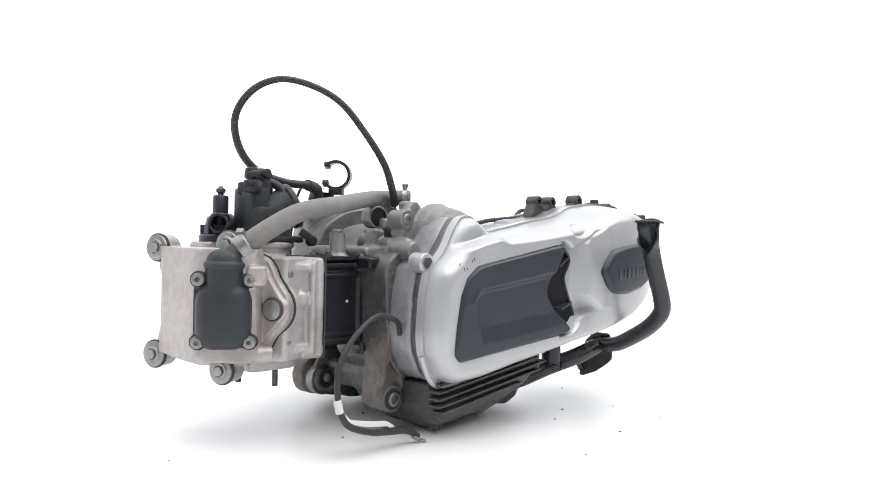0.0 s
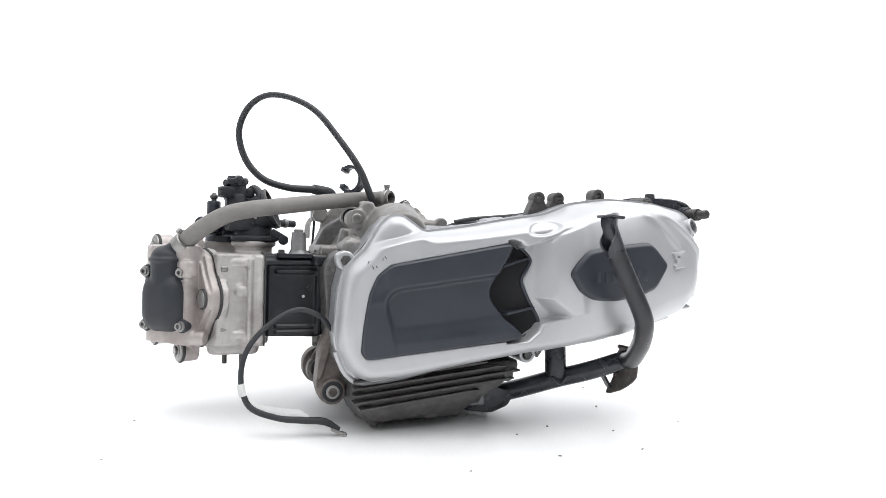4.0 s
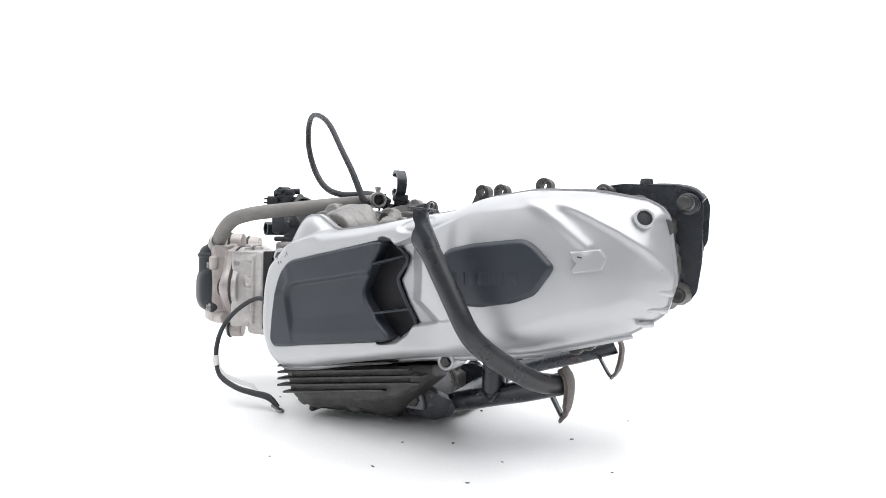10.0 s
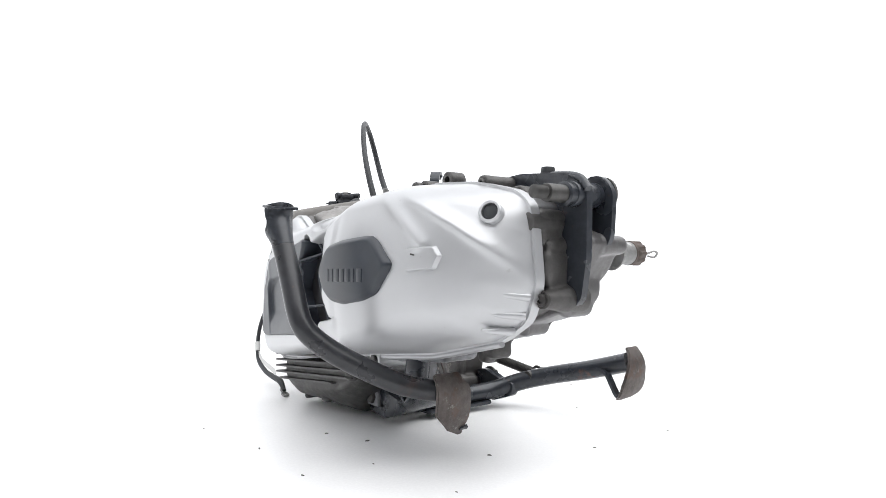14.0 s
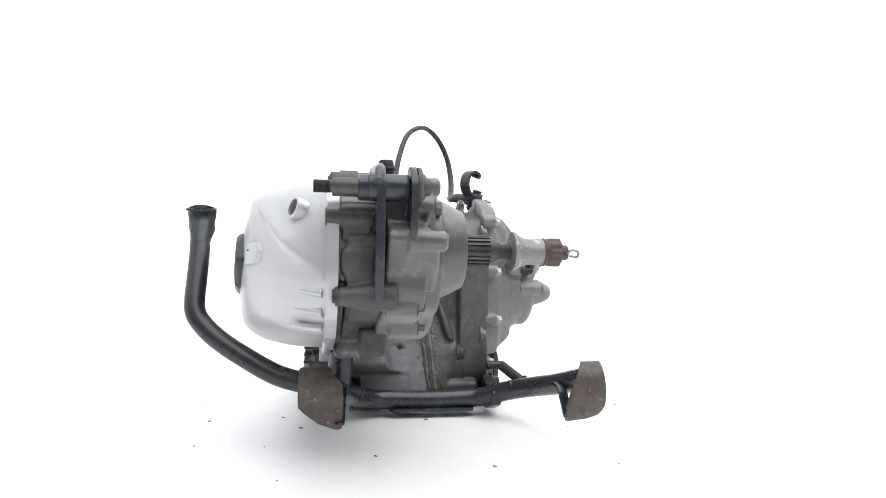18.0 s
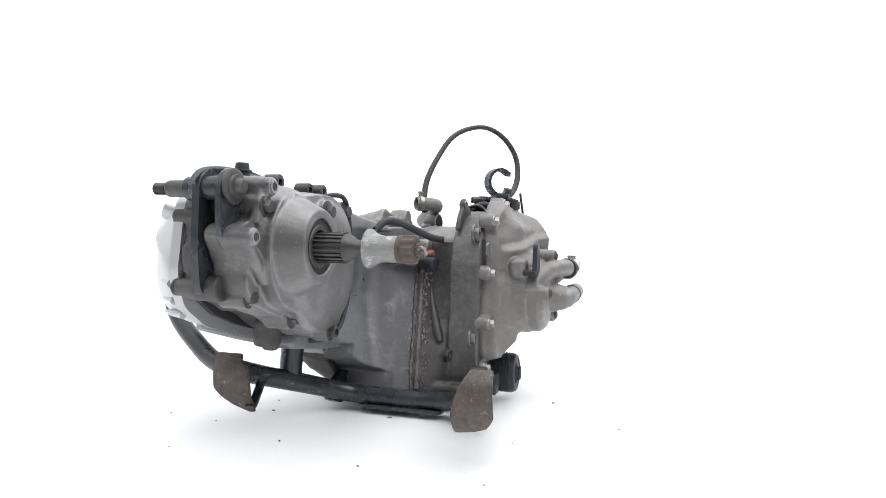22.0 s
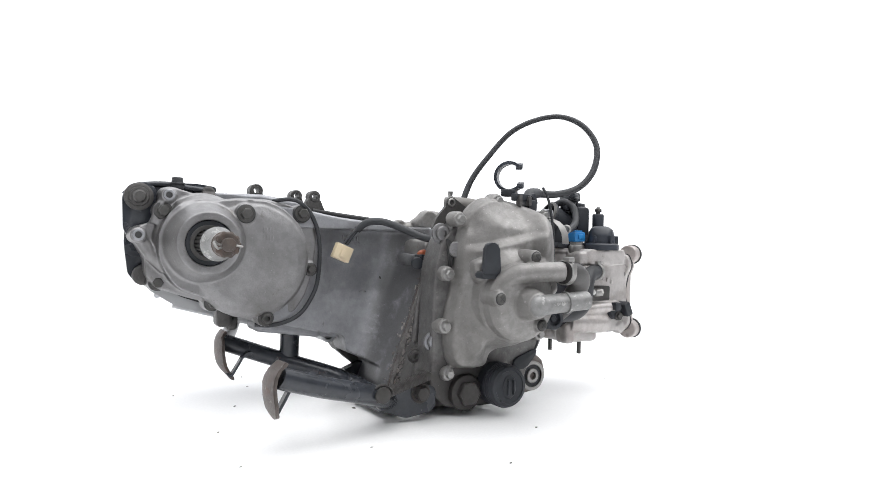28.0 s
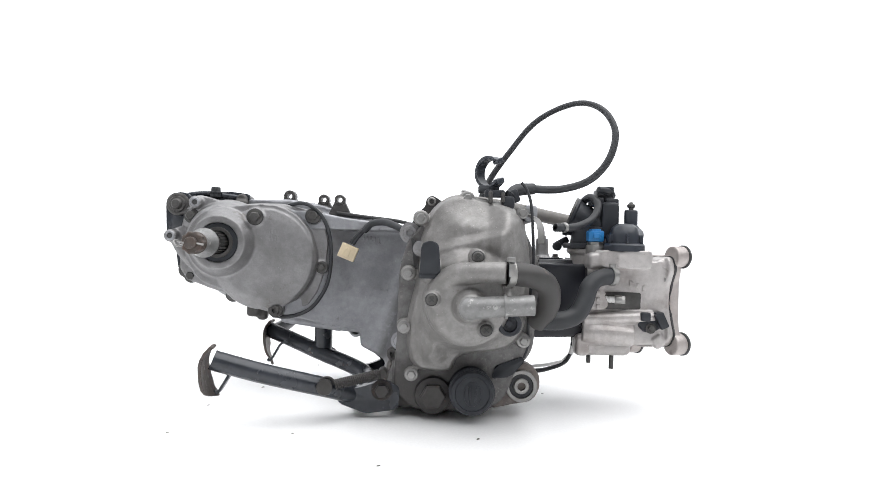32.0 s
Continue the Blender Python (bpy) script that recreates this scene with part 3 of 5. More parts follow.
def wall_plan(z):
    """The hollowed wall between the final drive and the joint, seen from above."""
    x0, y0 = seam(z)
    k = float(np.interp(z, [.05, .16], [.35, 1]))
    far = float(np.interp(z, [.03, .055, .066, .072, .094, .100, .110, .120, .245, .256], [.03, .055, .080, .092, .094, .13, .17, .216, .216, .19]))
    far = max(far, x0 + .006)
    line = [(x0, y0), (x0 + .003, y0 - .016), (x0 + .008, y0 - .034), (x0 + .018, -.034 - .032 * k), (x0 + .034, -.036 - .043 * k), (x0 + .056, -.036 - .045 * k),
            (.108, -.036 - .038 * k), (.15, -.050 - .008 * k), (.22, -.047)]
    line = np.array([(p.x, p.y) for p in curve_points([(x, y, 0) for x, y in line], 6)])
    s = np.concatenate([[0], np.cumsum(np.hypot(*np.diff(line, axis=0).T))])
    end = float(np.interp(far, line[:, 0], s))
    q = np.linspace(0, end, 48)
    return np.stack([np.interp(q, s, line[:, 0]), np.interp(q, s, line[:, 1])], 1)


def loft(rings, bm):
    """A closed skin over rings that have the same number of points."""
    rows = [[bm.verts.new(p) for p in r] for r in rings]
    n = len(rows[0])
    for a, b in zip(rows, rows[1:]):
        for i in range(n):
            j = (i + 1) % n
            bm.faces.new((a[i], a[j], b[j], b[i]))
    bm.faces.new(rows[0]), bm.faces.new(rows[-1][::-1])
    return bm


rings = []
for z in np.linspace(.018, .256, 60):
    line = wall_plan(z)
    rings.append([(x, y, z) for x, y in line] + [(line[-1][0], -.11, z), (-.03, -.11, z), (-.03, line[0][1], z)])
loft(rings, bm)
tube([(.000, -.064, .2085), (.004, -.034, .208), (.0085, .0, .207)], .0085, 16, 4, bm)
prism([(.078, .098), (.082, .088), (.12, .0905), (.17, .100), (.21, .116), (.21, .14), (.08, .12)], "y", -.13, -.082, .004, .003, 2, bm)
prism([(-.01, .25), (.02, .258), (.114, .268), (.16, .276), (.205, .28), (.205, .25)], "y", -.11, -.05, .006, .004, 2, bm)
prism([(.085, .112), (.085, .095), (.15, .114), (.21, .130), (.21, .15)], "y", -.11, -.066, .006, .004, 2, bm)
box((.063, -.107, .262), (.03, .03, .014), .004, (0, -8, 0), bm)
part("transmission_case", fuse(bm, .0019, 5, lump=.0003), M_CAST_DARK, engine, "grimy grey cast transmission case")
for x, y, z, r in ((.132, -.102, .298, .0085), (.158, -.108, .298, .0085), (.214, -.118, .303, .0095)):
    tab = ring((x, y - .010, z), (x, y + .010, z), r, .0042, 22)
    prism([(x - .019, z - .026), (x - r * .97, z - .003), (x - .005, z - .0052), (x + .005, z - .0052), (x + r * .97, z - .003), (x + .019, z - .026)], "y", y - .009, y + .009, .0015, 0, 2, tab)
    part("case_tab", tab, M_GRIME, engine)
part("rim_gasket", tube([(.136, -.092, .2775), (.100, -.091, .2728), (.068, -.090, .2695), (.040, -.090, .2665), (.018, -.089, .262)], .0030, 10, 5), M_GASKET_SHADE, engine, "dark gasket along the case rim")
# a pit and a cast arc on the wall
plan = wall_plan(.178)
part("wall_pit", ball((.0300, float(np.interp(.0300, plan[:, 0], plan[:, 1])) + .0002, .178), (.0014, .0010, .0026), (0, 25, 0)), M_GASKET_SHADE, engine)
plan = wall_plan(.154)
arc_line = [(.058 + .0062 * math.cos(a), float(np.interp(.058, plan[:, 0], plan[:, 1])) + .0002, .154 + .0052 * math.sin(a)) for a in np.linspace(.5, 2.8, 9)]
part("cast_arc", tube(arc_line, .0008, 6, 2), M_CAST_DARK, engine)
# cast number on the case wall, not legible
plan = wall_plan(.235)
for k in range(5):
    x = .092 - .0058 * k
    part("cast_mark", box((x, float(np.interp(x, plan[:, 0], plan[:, 1])) + .0004, .2385 - .0006 * k), (.0036, .0022, .0075), .0006, (0, 6, 4)), M_CAST_DARK, engine)

# ---- final drive housing ----
GEAR = [(.352, .289), (.346, .297), (.337, .298), (.285, .284), (.25, .288), (.215, .288), (.185, .282), (.164, .275), (.149, .26), (.143, .231), (.147, .19), (.158, .155), (.175, .13), (.22, .119),
        (.26, .130), (.296, .150), (.322, .157), (.356, .170), (.367, .186), (.367, .205), (.379, .225), (.387, .237), (.381, .246), (.360, .252), (.354, .266)]
FACE = [(.322, .284), (.285, .281), (.252, .286), (.217, .285), (.188, .271), (.167, .245), (.161, .219), (.168, .183), (.191, .141), (.22, .127), (.26, .137), (.296, .156), (.332, .168), (.353, .2), (.356, .235), (.345, .262)]
bm = prism([(x * .93 + .006, z * .96 + .006) for x, z in GEAR], "y", -.125, -.088, .005, .010, 2)
box((.354, -.1115, .2105), (.024, .030, .036), .006, (0, 0, 0), bm, 3)
box((.354, -.0875, .2105), (.022, .014, .034), .005, (0, 0, 0), bm, 3)
box((.345, -.113, .255), (.03, .045, .03), .008, (0, 15, 0), bm, 3)
box((.325, -.108, .172), (.05, .03, .016), .005, (0, -28, 0), bm, 3)
lathe([(.0080, 0), (.0095, .010), (.0128, .028), (.0135, .055)], (.3655, -.1335, .1835), (0, 1, 0), 24, bm)
box((.359, -.117, .2145), (.016, .027, .029), .007, (0, 0, 0), bm, 3)
part("gear_case", fuse(bm, .0017, 3), M_GRIME, engine, "grimy dark cast gear case")
bm = prism(GEAR, "y", -.090, -.052, .003, .006)
prism(FACE, "y", -.062, -.034, .007, .014, 3, bm)
lathe([(.078, 0), (.078, .022), (.073, .028), (.06, .031), (0, .033)], (.237, -.06, .205), (0, 1, 0), 40, bm)
lathe([(.066, 0), (.060, .020), (.052, .032), (.0455, .046), (.0410, .055), (.0392, .0585), (.0290, .0585), (.0290, .042), (0, .042)], (.298, -.065, .227), (0, 1, 0), 44, bm)
tube([(.376, -.05, .235), (.362, -.047, .212), (.345, -.046, .19)], (.008, .008, .005), 12, 4, bm)
tube([(.342, -.05, .289), (.352, -.048, .27), (.358, -.05, .25)], (.007, .006, .006), 12, 4, bm)
EARS = ((.342, -.0385, .2865), (.377, -.0360, .2355))
SEATS = ((.348, -.043, .2665, .0072), (.249, -.0255, .2660, .0078), (.3515, -.0575, .175, .0068), (.285, -.047, .148, .0068), (.218, -.034, .127, .0068), (.152, -.048, .192, .006), (.166, -.045, .270, .0075))
for x, y, z in EARS:
    lathe([(.0115, -.035), (.0098, -.012), (.0095, -.001), (.0085, 0), (0, 0)], (x, y, z), (0, 1, 0), 22, bm)
for x, y, z, r in SEATS:
    lathe([(r * 1.75, -.03), (r * 1.7, -.001), (r * 1.6, .0), (r * 1.5, -.001), (0, -.001)], (x, y, z), (0, 1, 0), 22, bm)
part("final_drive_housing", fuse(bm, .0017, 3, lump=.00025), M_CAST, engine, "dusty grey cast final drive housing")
for x, y, z in EARS:
    part("ear_bush", ring((x, y - .004, z), (x, y + .0012, z), .0075, .0045, 20), M_CAST_DARK, engine)
    # black filling in the bore, painted as the shade of a hole
    part("bush_filler", cyl((x, y - .004, z), (x, y + .0004, z), .0046, n=16), M_GASKET_SHADE, engine)
for x, y, z, r in SEATS:
    bolt(engine, (x, y - .001, z), (0, 1, 0), r, .0065, M_STEEL if r > .0085 else M_DARKSTEEL, socket=x == .218)
    part("bolt_seat", ring((x, y - .002, z), (x, y + .0003, z), r * 1.62, r * 1.3, 24), M_GASKET_SHADE, engine)
bolt(engine, (.3655, -.1330, .1835), (0, -1, 0), .0060, .003, M_OILY, socket=True)
# solid black pieces paint the shade of the bolt pocket and cover gap
part("bolt_pocket_shade", box((.350, -.1285, .1875), (.018, .012, .020), .004), M_GASKET_SHADE, engine)
part("gap_shade_sheet", prism([(.352, .192), (.345, .1725), (.312, .1505), (.272, .1365), (.235, .1265), (.225, .15), (.30, .19)], "y", -.1325, -.1265, .001, .003), M_GASKET_SHADE, engine, "black sheet painting the shade between cover edge and gear case")
# cast mark on the housing, not legible
for k in range(4):
    for row in range(2):
        part("cast_mark", box((.226 - .0042 * k, -.0229, .245 - .010 * row), (.0016, .0006, .0075), .0003), M_CAST, engine)
part("bearing_seal", ring((.298, -.024, .227), (.298, -.0095, .227), .0290, .0200), M_BLACK, engine)
part("bearing_ring", ring((.299, -.020, .227), (.299, -.0080, .227), .0228, .0176), M_DARKSTEEL, engine)

# splined axle with cone, collar, castle nut and split pin
AX = (.300, 0, .2265)
teeth = []
for k in range(20):
    for d, r in ((-.055, .0143), (-.045, .0162), (.045, .0162), (.055, .0143)):
        a = (k + .5) * math.tau / 20 + d * 1.6
        teeth.append((AX[0] + r * math.cos(a), AX[2] + r * math.sin(a)))
bm = prism(teeth, "y", -.022, .0225, 0)
lathe([(.0150, .022), (.0140, .0265), (.0095, .034), (.0082, .036), (.0082, .05)], AX, (0, 1, 0), 24, bm)
axle = part("axle", bm, M_DARKSTEEL, engine, "worn splined steel axle")
part("cone", lathe([(.0078, .046), (.0203, .0475), (.0205, .050), (.0160, .056), (.0140, .062), (.0134, .066), (.0138, .0805), (.0075, .0805)], AX, (0, 1, 0), 32), M_OXIDE, axle, "pale corroded alloy cone spacer")
bm = lathe([(.009, .080), (.0146, .0805), (.0148, .083), (.0135, .0835), (.0135, .0845), (.0140, .085), (.0140, .099), (.0125, .100), (.008, .100)], AX, (0, 1, 0), 32)
for k in range(10):
    a = k * math.tau / 10
    box((AX[0] + .0137 * math.cos(a), .0930, AX[2] + .0137 * math.sin(a)), (.003, .013, .005), .001, (0, -math.degrees(a), 0), bm, 1)
part("castle_nut", fuse(bm, .0008, 1, lump=0), M_NUT, axle, "rusty castle nut")
part("axle_tip", cyl((AX[0], .095, AX[2]), (AX[0], .1085, AX[2]), .0078), M_NUT, axle)
part("split_pin", tube([(AX[0] - .016, .1015, AX[2] - .002), (AX[0] - .004, .1035, AX[2]), (AX[0] + .010, .1045, AX[2]), (AX[0] + .016, .109, AX[2] + .003), (AX[0] + .018, .114, AX[2] + .001), (AX[0] + .014, .1145, AX[2] - .004), (AX[0] + .009, .108, AX[2] - .003)], .0013, 8, 5), M_STEEL, axle)

# ---- rear shock bracket ----
bracket = part("shock_bracket", prism([(.272, .303), (.30, .3065), (.362, .304), (.379, .299), (.387, .287), (.388, .222), (.383, .184), (.372, .173), (.356, .176), (.350, .2), (.350, .285), (.276, .291)], "y", -.1005, -.0925, .0015, .006), M_STAND, engine, "black steel shock absorber bracket")
part("side_plate", prism([(.354, .297), (.370, .3035), (.385, .299), (.3935, .285), (.392, .242), (.384, .229), (.366, .227), (.354, .25)], "y", -.0705, -.0645, .0015, .006), M_STAND, bracket)
part("spacer", cyl((.3725, -.108, .2825), (.3725, -.071, .2825), .0125), M_STAND, bracket)
thread = [(.0048, -.1560)]
for k in range(11):
    thread += [(.0062, -.1552 + k * .00135), (.0054, -.1545 + k * .00135)]
pin = part("pin", lathe([*thread, (.0056, -.1395), (.0082, -.1392), (.0086, -.1380), (.0086, -.108)], (.3715, 0, .2822), (0, 1, 0), 24), M_DARKSTEEL, bracket, "bare steel shock pin with threaded tip")
part("pin_collar", lathe([(.0105, -.1165), (.0118, -.1155), (.0118, -.105)], (.3715, 0, .2822), (0, 1, 0), 24), M_STAND, pin)
part("nut", lathe([(.0175, -.064), (.0175, -.061), (.015, -.0595), (.0125, -.0595), (.0115, -.057), (.0085, -.0565), (.0075, -.052), (.006, -.0505), (0, -.0505)], (.3745, 0, .2840), (0, 1, 0), 30), M_GRIME, bracket)
part("rubber_stop", join(cyl((.325, -.087, .297), (.325, -.087, .313), .0085, .007), cyl((.325, -.087, .303), (.325, -.087, .306), .0098)), M_RUBBER, bracket)
part("cross_bar", tube([(.388, -.1, .287), (.374, -.098, .299), (.34, -.093, .303), (.31, -.090, .300), (.285, -.090, .2975)], (.0042, .0042, .0042, .0036, .0036), 12, 6), M_STAND, bracket)
part("lug", fuse(join(cyl((.285, -.14, .2945), (.285, -.085, .2945), .009), box((.285, -.1, .284), (.02, .04, .02), .004)), .0016, 3), M_GRIME, engine)
part("bush", ring((.285, -.142, .2945), (.285, -.136, .2945), .0055, .003, 16), M_DARKSTEEL, engine)
part("lug", fuse(join(cyl((.352, -.145, .255), (.352, -.1, .255), .010), box((.35, -.115, .243), (.02, .03, .02), .004)), .0016, 3), M_GRIME, engine)
bolt(bracket, (.368, -.103, .186), (0, -1, 0), .006, .005, M_RUST)

# ---- crankcase ----
bm = prism([(-.150, .09), (-.158, .205), (-.14, .222), (-.10, .226), (-.03, .232), (-.015, .24), (-.012, .2), (-.012, .1), (.01, .03), (.01, .012), (-.09, .010), (-.115, .03), (-.13, .07)], "y", -.10, .005, .008, .012, 3, bm=None)
prism([(-.150, .09), (-.158, .205), (-.135, .255), (-.10, .275), (-.05, .283), (-.01, .268), (.018, .24), (.03, .2), (.032, .1), (.036, .04), (.01, .012), (-.09, .010), (-.115, .03), (-.13, .07)], "y", .0515, .094, .004, .012, 2, bm)
rings = []
for z in np.linspace(.014, .236, 40):
    x0, y0 = seam(z)
    xf = float(np.interp(z, [.02, .05, .078, .1, .13, .19, .24], [.034, .036, .034, .022, .011, .007, .004]))
    rings.append([(x0 - .0004, y0 - .006, z), (x0 - .0004, y0, z), (x0 * .6 + xf * .4, y0 * .5 + .026, z), (xf, .046, z), (xf + .004, .056, z), (-.06, .056, z), (-.06, y0 - .006, z)])
loft(rings, bm)
tube([(.011, .018, .172), (.017, .024, .145), (.026, .034, .112), (.030, .04, .095)], (.002, .0045, .006, .004), 12, 5, bm)
low_case = bm
# drum round the crank, with its casting ribs
bm = bmesh.new()
lathe([(.026, -.14), (.030, -.132), (.0325, -.126), (.0320, -.1235), (.0335, -.119), (.037, -.108), (.0365, -.1055), (.038, -.102), (.0415, -.092), (.042, -.087), (.040, -.084), (0, -.084)], (-.064, 0, .243), (0, 1, 0), 60, bm)
prism([(-.128, .21), (-.122, .235), (-.108, .25), (-.09, .256), (-.06, .26), (-.03, .256), (-.01, .24), (-.01, .21)], "y", .0, .06, .006, .01, 2, bm)
prism([(-.128, .20), (-.122, .222), (-.04, .236), (.0, .24), (.0, .20)], "y", -.125, .01, .006, .01, 2, bm)
prism([(-.122, .25), (-.112, .276), (-.106, .285), (-.094, .285), (-.088, .274), (-.062, .282), (-.05, .286), (-.040, .282), (-.030, .262), (-.026, .235), (-.11, .235)], "y", -.088, -.078, .002, .003, 2, bm)
lathe([(.009, -.012), (.009, .012)], (-.022, -.05, .264), (0, 1, 0), 20, bm)
# lugs, deck and studs on the top
lathe([(.0125, -.012), (.0125, .014)], (-.115, -.078, .262), (0, 1, 0), 22, bm)
box((-.102, -.075, .252), (.026, .022, .040), .004, (0, 35, 0), bm)
box((-.101, -.072, .280), (.016, .016, .012), .003, (0, 0, 0), bm)
box((-.13, 0, .219), (.055, .12, .016), .004, (0, 0, 0), bm)
box((-.118, -.085, .222), (.03, .04, .03), .006, (0, 20, 0), bm)
lathe([(.0105, -.02), (.0105, .02)], (-.128, -.098, .224), (0, 1, 0), 20, bm)
box((-.118, -.03, .236), (.02, .022, .03), .005, (0, 10, 0), bm)
tube([(-.112, -.07, .231), (-.112, -.03, .232), (-.112, .0, .236)], .008, 14, 3, bm)
tube([(-.06, -.08, .24), (-.065, -.04, .244), (-.072, .0, .252)], (.012, .008, .010), 14, 3, bm)
box((-.098, -.028, .256), (.022, .018, .016), .005, (0, 12, 15), bm, 3)
lathe([(.014, -.008), (.014, .012)], (-.03, -.045, .268), (0, 1, 0), 20, bm)
lathe([(.008, -.008), (.008, .008)], (.004, -.07, .2598), (0, 1, 0), 20, bm)
tube([(-.03, -.066, .258), (-.01, -.068, .256), (.006, -.07, .2545)], (.010, .009, .0085), 14, 4, bm)
part("crank_drum", fuse(bm, .0018, 3), M_CASE, engine, "dusty light grey crankcase top with lugs and studs")
bm = low_case
# lower engine mounts
box((-.112, -.02, .06), (.04, .16, .04), .01, (0, -25, 0), bm)
lathe([(.013, 0), (.013, .02)], (.02, .052, .1), (0, 1, 0), 18, bm)
box((.015, .045, .025), (.06, .07, .03), .008, (0, 0, 0), bm)
case_mesh = fuse(bm, .0021, 4)
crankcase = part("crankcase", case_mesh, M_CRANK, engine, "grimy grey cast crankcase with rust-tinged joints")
part("vent_rim", ring((-.108, -.010, .2655), (-.1105, -.030, .2655), .0150, .0125), M_CASE, crankcase)
# closed disc, painted black as the shade of an opening
part("opening_shade", cyl((-.108, -.010, .2655), (-.1103, -.0285, .2655), .0127), M_HOLLOW, crankcase, "black disc painting the shade inside a round opening")
part("bush", ring((-.115, -.0915, .262), (-.115, -.06, .262), .007, .0035), M_STEEL, crankcase)
arm = prism([(-.158, .106), (-.161, .084), (-.164, .057), (-.163, .046), (-.159, .034), (-.152, .0285), (-.144, .0280), (-.133, .036), (-.122, .048), (-.105, .06), (-.10, .12), (-.145, .125)], "y", -.0945, -.0665, .003, .008, 3)
prism([(-.164, .057), (-.161, .084), (-.150, .13), (-.138, .13), (-.150, .088), (-.158, .06)], "y", -.1015, -.0785, .003, .003, 2, arm)
box((-.112, -.072, .075), (.05, .045, .05), .008, (0, -20, 0), arm, 3)
lathe([(.0165, -.024), (.0165, .016)], (-.1435, -.0770, .0436), (0, 1, 0), 26, arm)
part("mount_arm", fuse(arm, .0016, 3), M_RUSTCAST, crankcase, "brown-stained cast engine mount arm")
lug = prism([(-.150, .072), (-.162, .060), (-.161, .036), (-.150, .024), (-.10, .014), (-.08, .02), (-.09, .07), (-.11, .084)], "y", .062, .088, .005, .008, 3)
prism([(-.152, .062), (-.136, .086), (-.085, .082), (-.085, .03), (-.148, .026)], "y", .046, .054, .002, .006, 2, lug)
lathe([(.0165, -.022), (.0180, -.006), (.0240, .004), (.0240, .024)], (-.137, .062, .0455), (0, 1, 0), 30, lug)
part("mount_lug", fuse(lug, .0017, 3), M_RUSTCAST, crankcase, "brown-stained cast engine mount lug")
# black ring and disc paint the shade of the hole round the pin
part("lug_recess_shade", ring((-.139, .036, .048), (-.139, .044, .048), .0140, .0100), M_GASKET_SHADE, crankcase)
part("lug_hole_shade", cyl((-.139, .037, .048), (-.139, .044, .048), .0102), M_GASKET_SHADE, crankcase)
part("lug_pin", ball((-.139, .0365, .0485), (.0062, .004, .0062)), M_STEEL, crankcase)
part("mount_rubber", ring((-.1435, -.1022, .0436), (-.1435, -.07, .0436), .0132, .0084), M_RUBBER, crankcase)
part("mount_bush", ring((-.1435, -.1050, .0436), (-.1435, -.06, .0436), .0086, .0058), M_STEEL, crankcase, "steel engine mount bush")
part("bush_filler", cyl((-.1435, -.1000, .0436), (-.1435, -.07, .0436), .0059), M_RUSTCAST, crankcase)
part("mount_bush", ring((-.136, .046, .0445), (-.136, .0925, .0445), .0215, .0165), M_STEEL, crankcase, "bright steel engine mount ring")
part("bush_rubber", ring((-.136, .05, .0445), (-.136, .090, .0445), .0166, .010), M_RUBBER, crankcase)
part("bush_sleeve", ring((-.136, .048, .0445), (-.136, .0935, .0445), .0105, .0055), M_STEEL, crankcase)
wob = random.Random(5)
for off, r, mat in ((-.0050, .0036, M_CRANK), (.0036, .0044, M_FLAKY), (-.0009, .0012, M_RUST)):
    line, thick = [], []
    for z in np.linspace(.212, .03, 34):
        line.append((seam(z)[0] + (.0026 if r < .002 else .0) + wob.uniform(-.0006, .0006), seam(z)[1] + off + wob.uniform(-.0007, .0007), z))
        thick.append(r * wob.uniform(.78, 1.2))
    part("case_joint", tube(line, thick, 8, 2), mat, crankcase)
rng = random.Random(11)
flakes = bmesh.new()
for k in range(420):
    z = rng.uniform(.032, .205)
    off = rng.gauss(.004, .0075)
    x0, y0 = seam(z)
    xf = float(np.interp(z, [.02, .05, .078, .1, .13, .19, .24], [.034, .036, .034, .022, .011, .007, .004]))
    x = x0 + (xf - x0) * .4 * off / .026 if off > 0 else x0 - .19 * off
    size = .0005 + .0018 * rng.random() ** 2.5
    c = Vector((x + .0004, y0 + off, z))
    turned = rng.uniform(0, 3.1)
    ring_ = []
    for q in range(5):
        a = turned + q * math.tau / 5
        r = size * rng.uniform(.5, 1.2)
        ring_.append(c + Vector((.0004, r * math.cos(a), r * math.sin(a) * 1.5)))
    top = [flakes.verts.new(p + Vector((.0009, 0, 0))) for p in ring_]
    low = [flakes.verts.new(p - Vector((.002, 0, 0))) for p in ring_]
    flakes.faces.new(top)
    for q in range(5):
        flakes.faces.new((low[q], low[(q + 1) % 5], top[(q + 1) % 5], top[q]))
part("corrosion_flakes", flakes, M_FLAKE, crankcase, "pale flaking corrosion along the joint")
part("gasket_tab", prism([(.019, .252), (.010, .270), (-.003, .284), (-.004, .294), (-.012, .299), (-.020, .294), (-.040, .282), (-.05, .262)], "y", .055, .061, .001, .004), M_GRIME, crankcase, "dark flat tab of the case joint")
part("tab_bush", ring((-.0115, .053, .290), (-.0115, .063, .290), .006, .0035, 16), M_STEEL, crankcase)
bolt(crankcase, (-.03, -.058, .268), (0, -1, 0), .008, .005, M_DARKSTEEL, washer=False)
bolt(crankcase, (.0355, .051, .0785), (.35, 1, 0), .0075, .006, M_GRIME, socket=True)
bolt(crankcase, (.0272, .0835, .1018), (0, 1, 0), .0088, .006, M_CAST_DARK, socket=True)
bolt(crankcase, (.0172, .0835, .2465), (0, 1, 0), .0095, .006, M_CAST, socket=True)

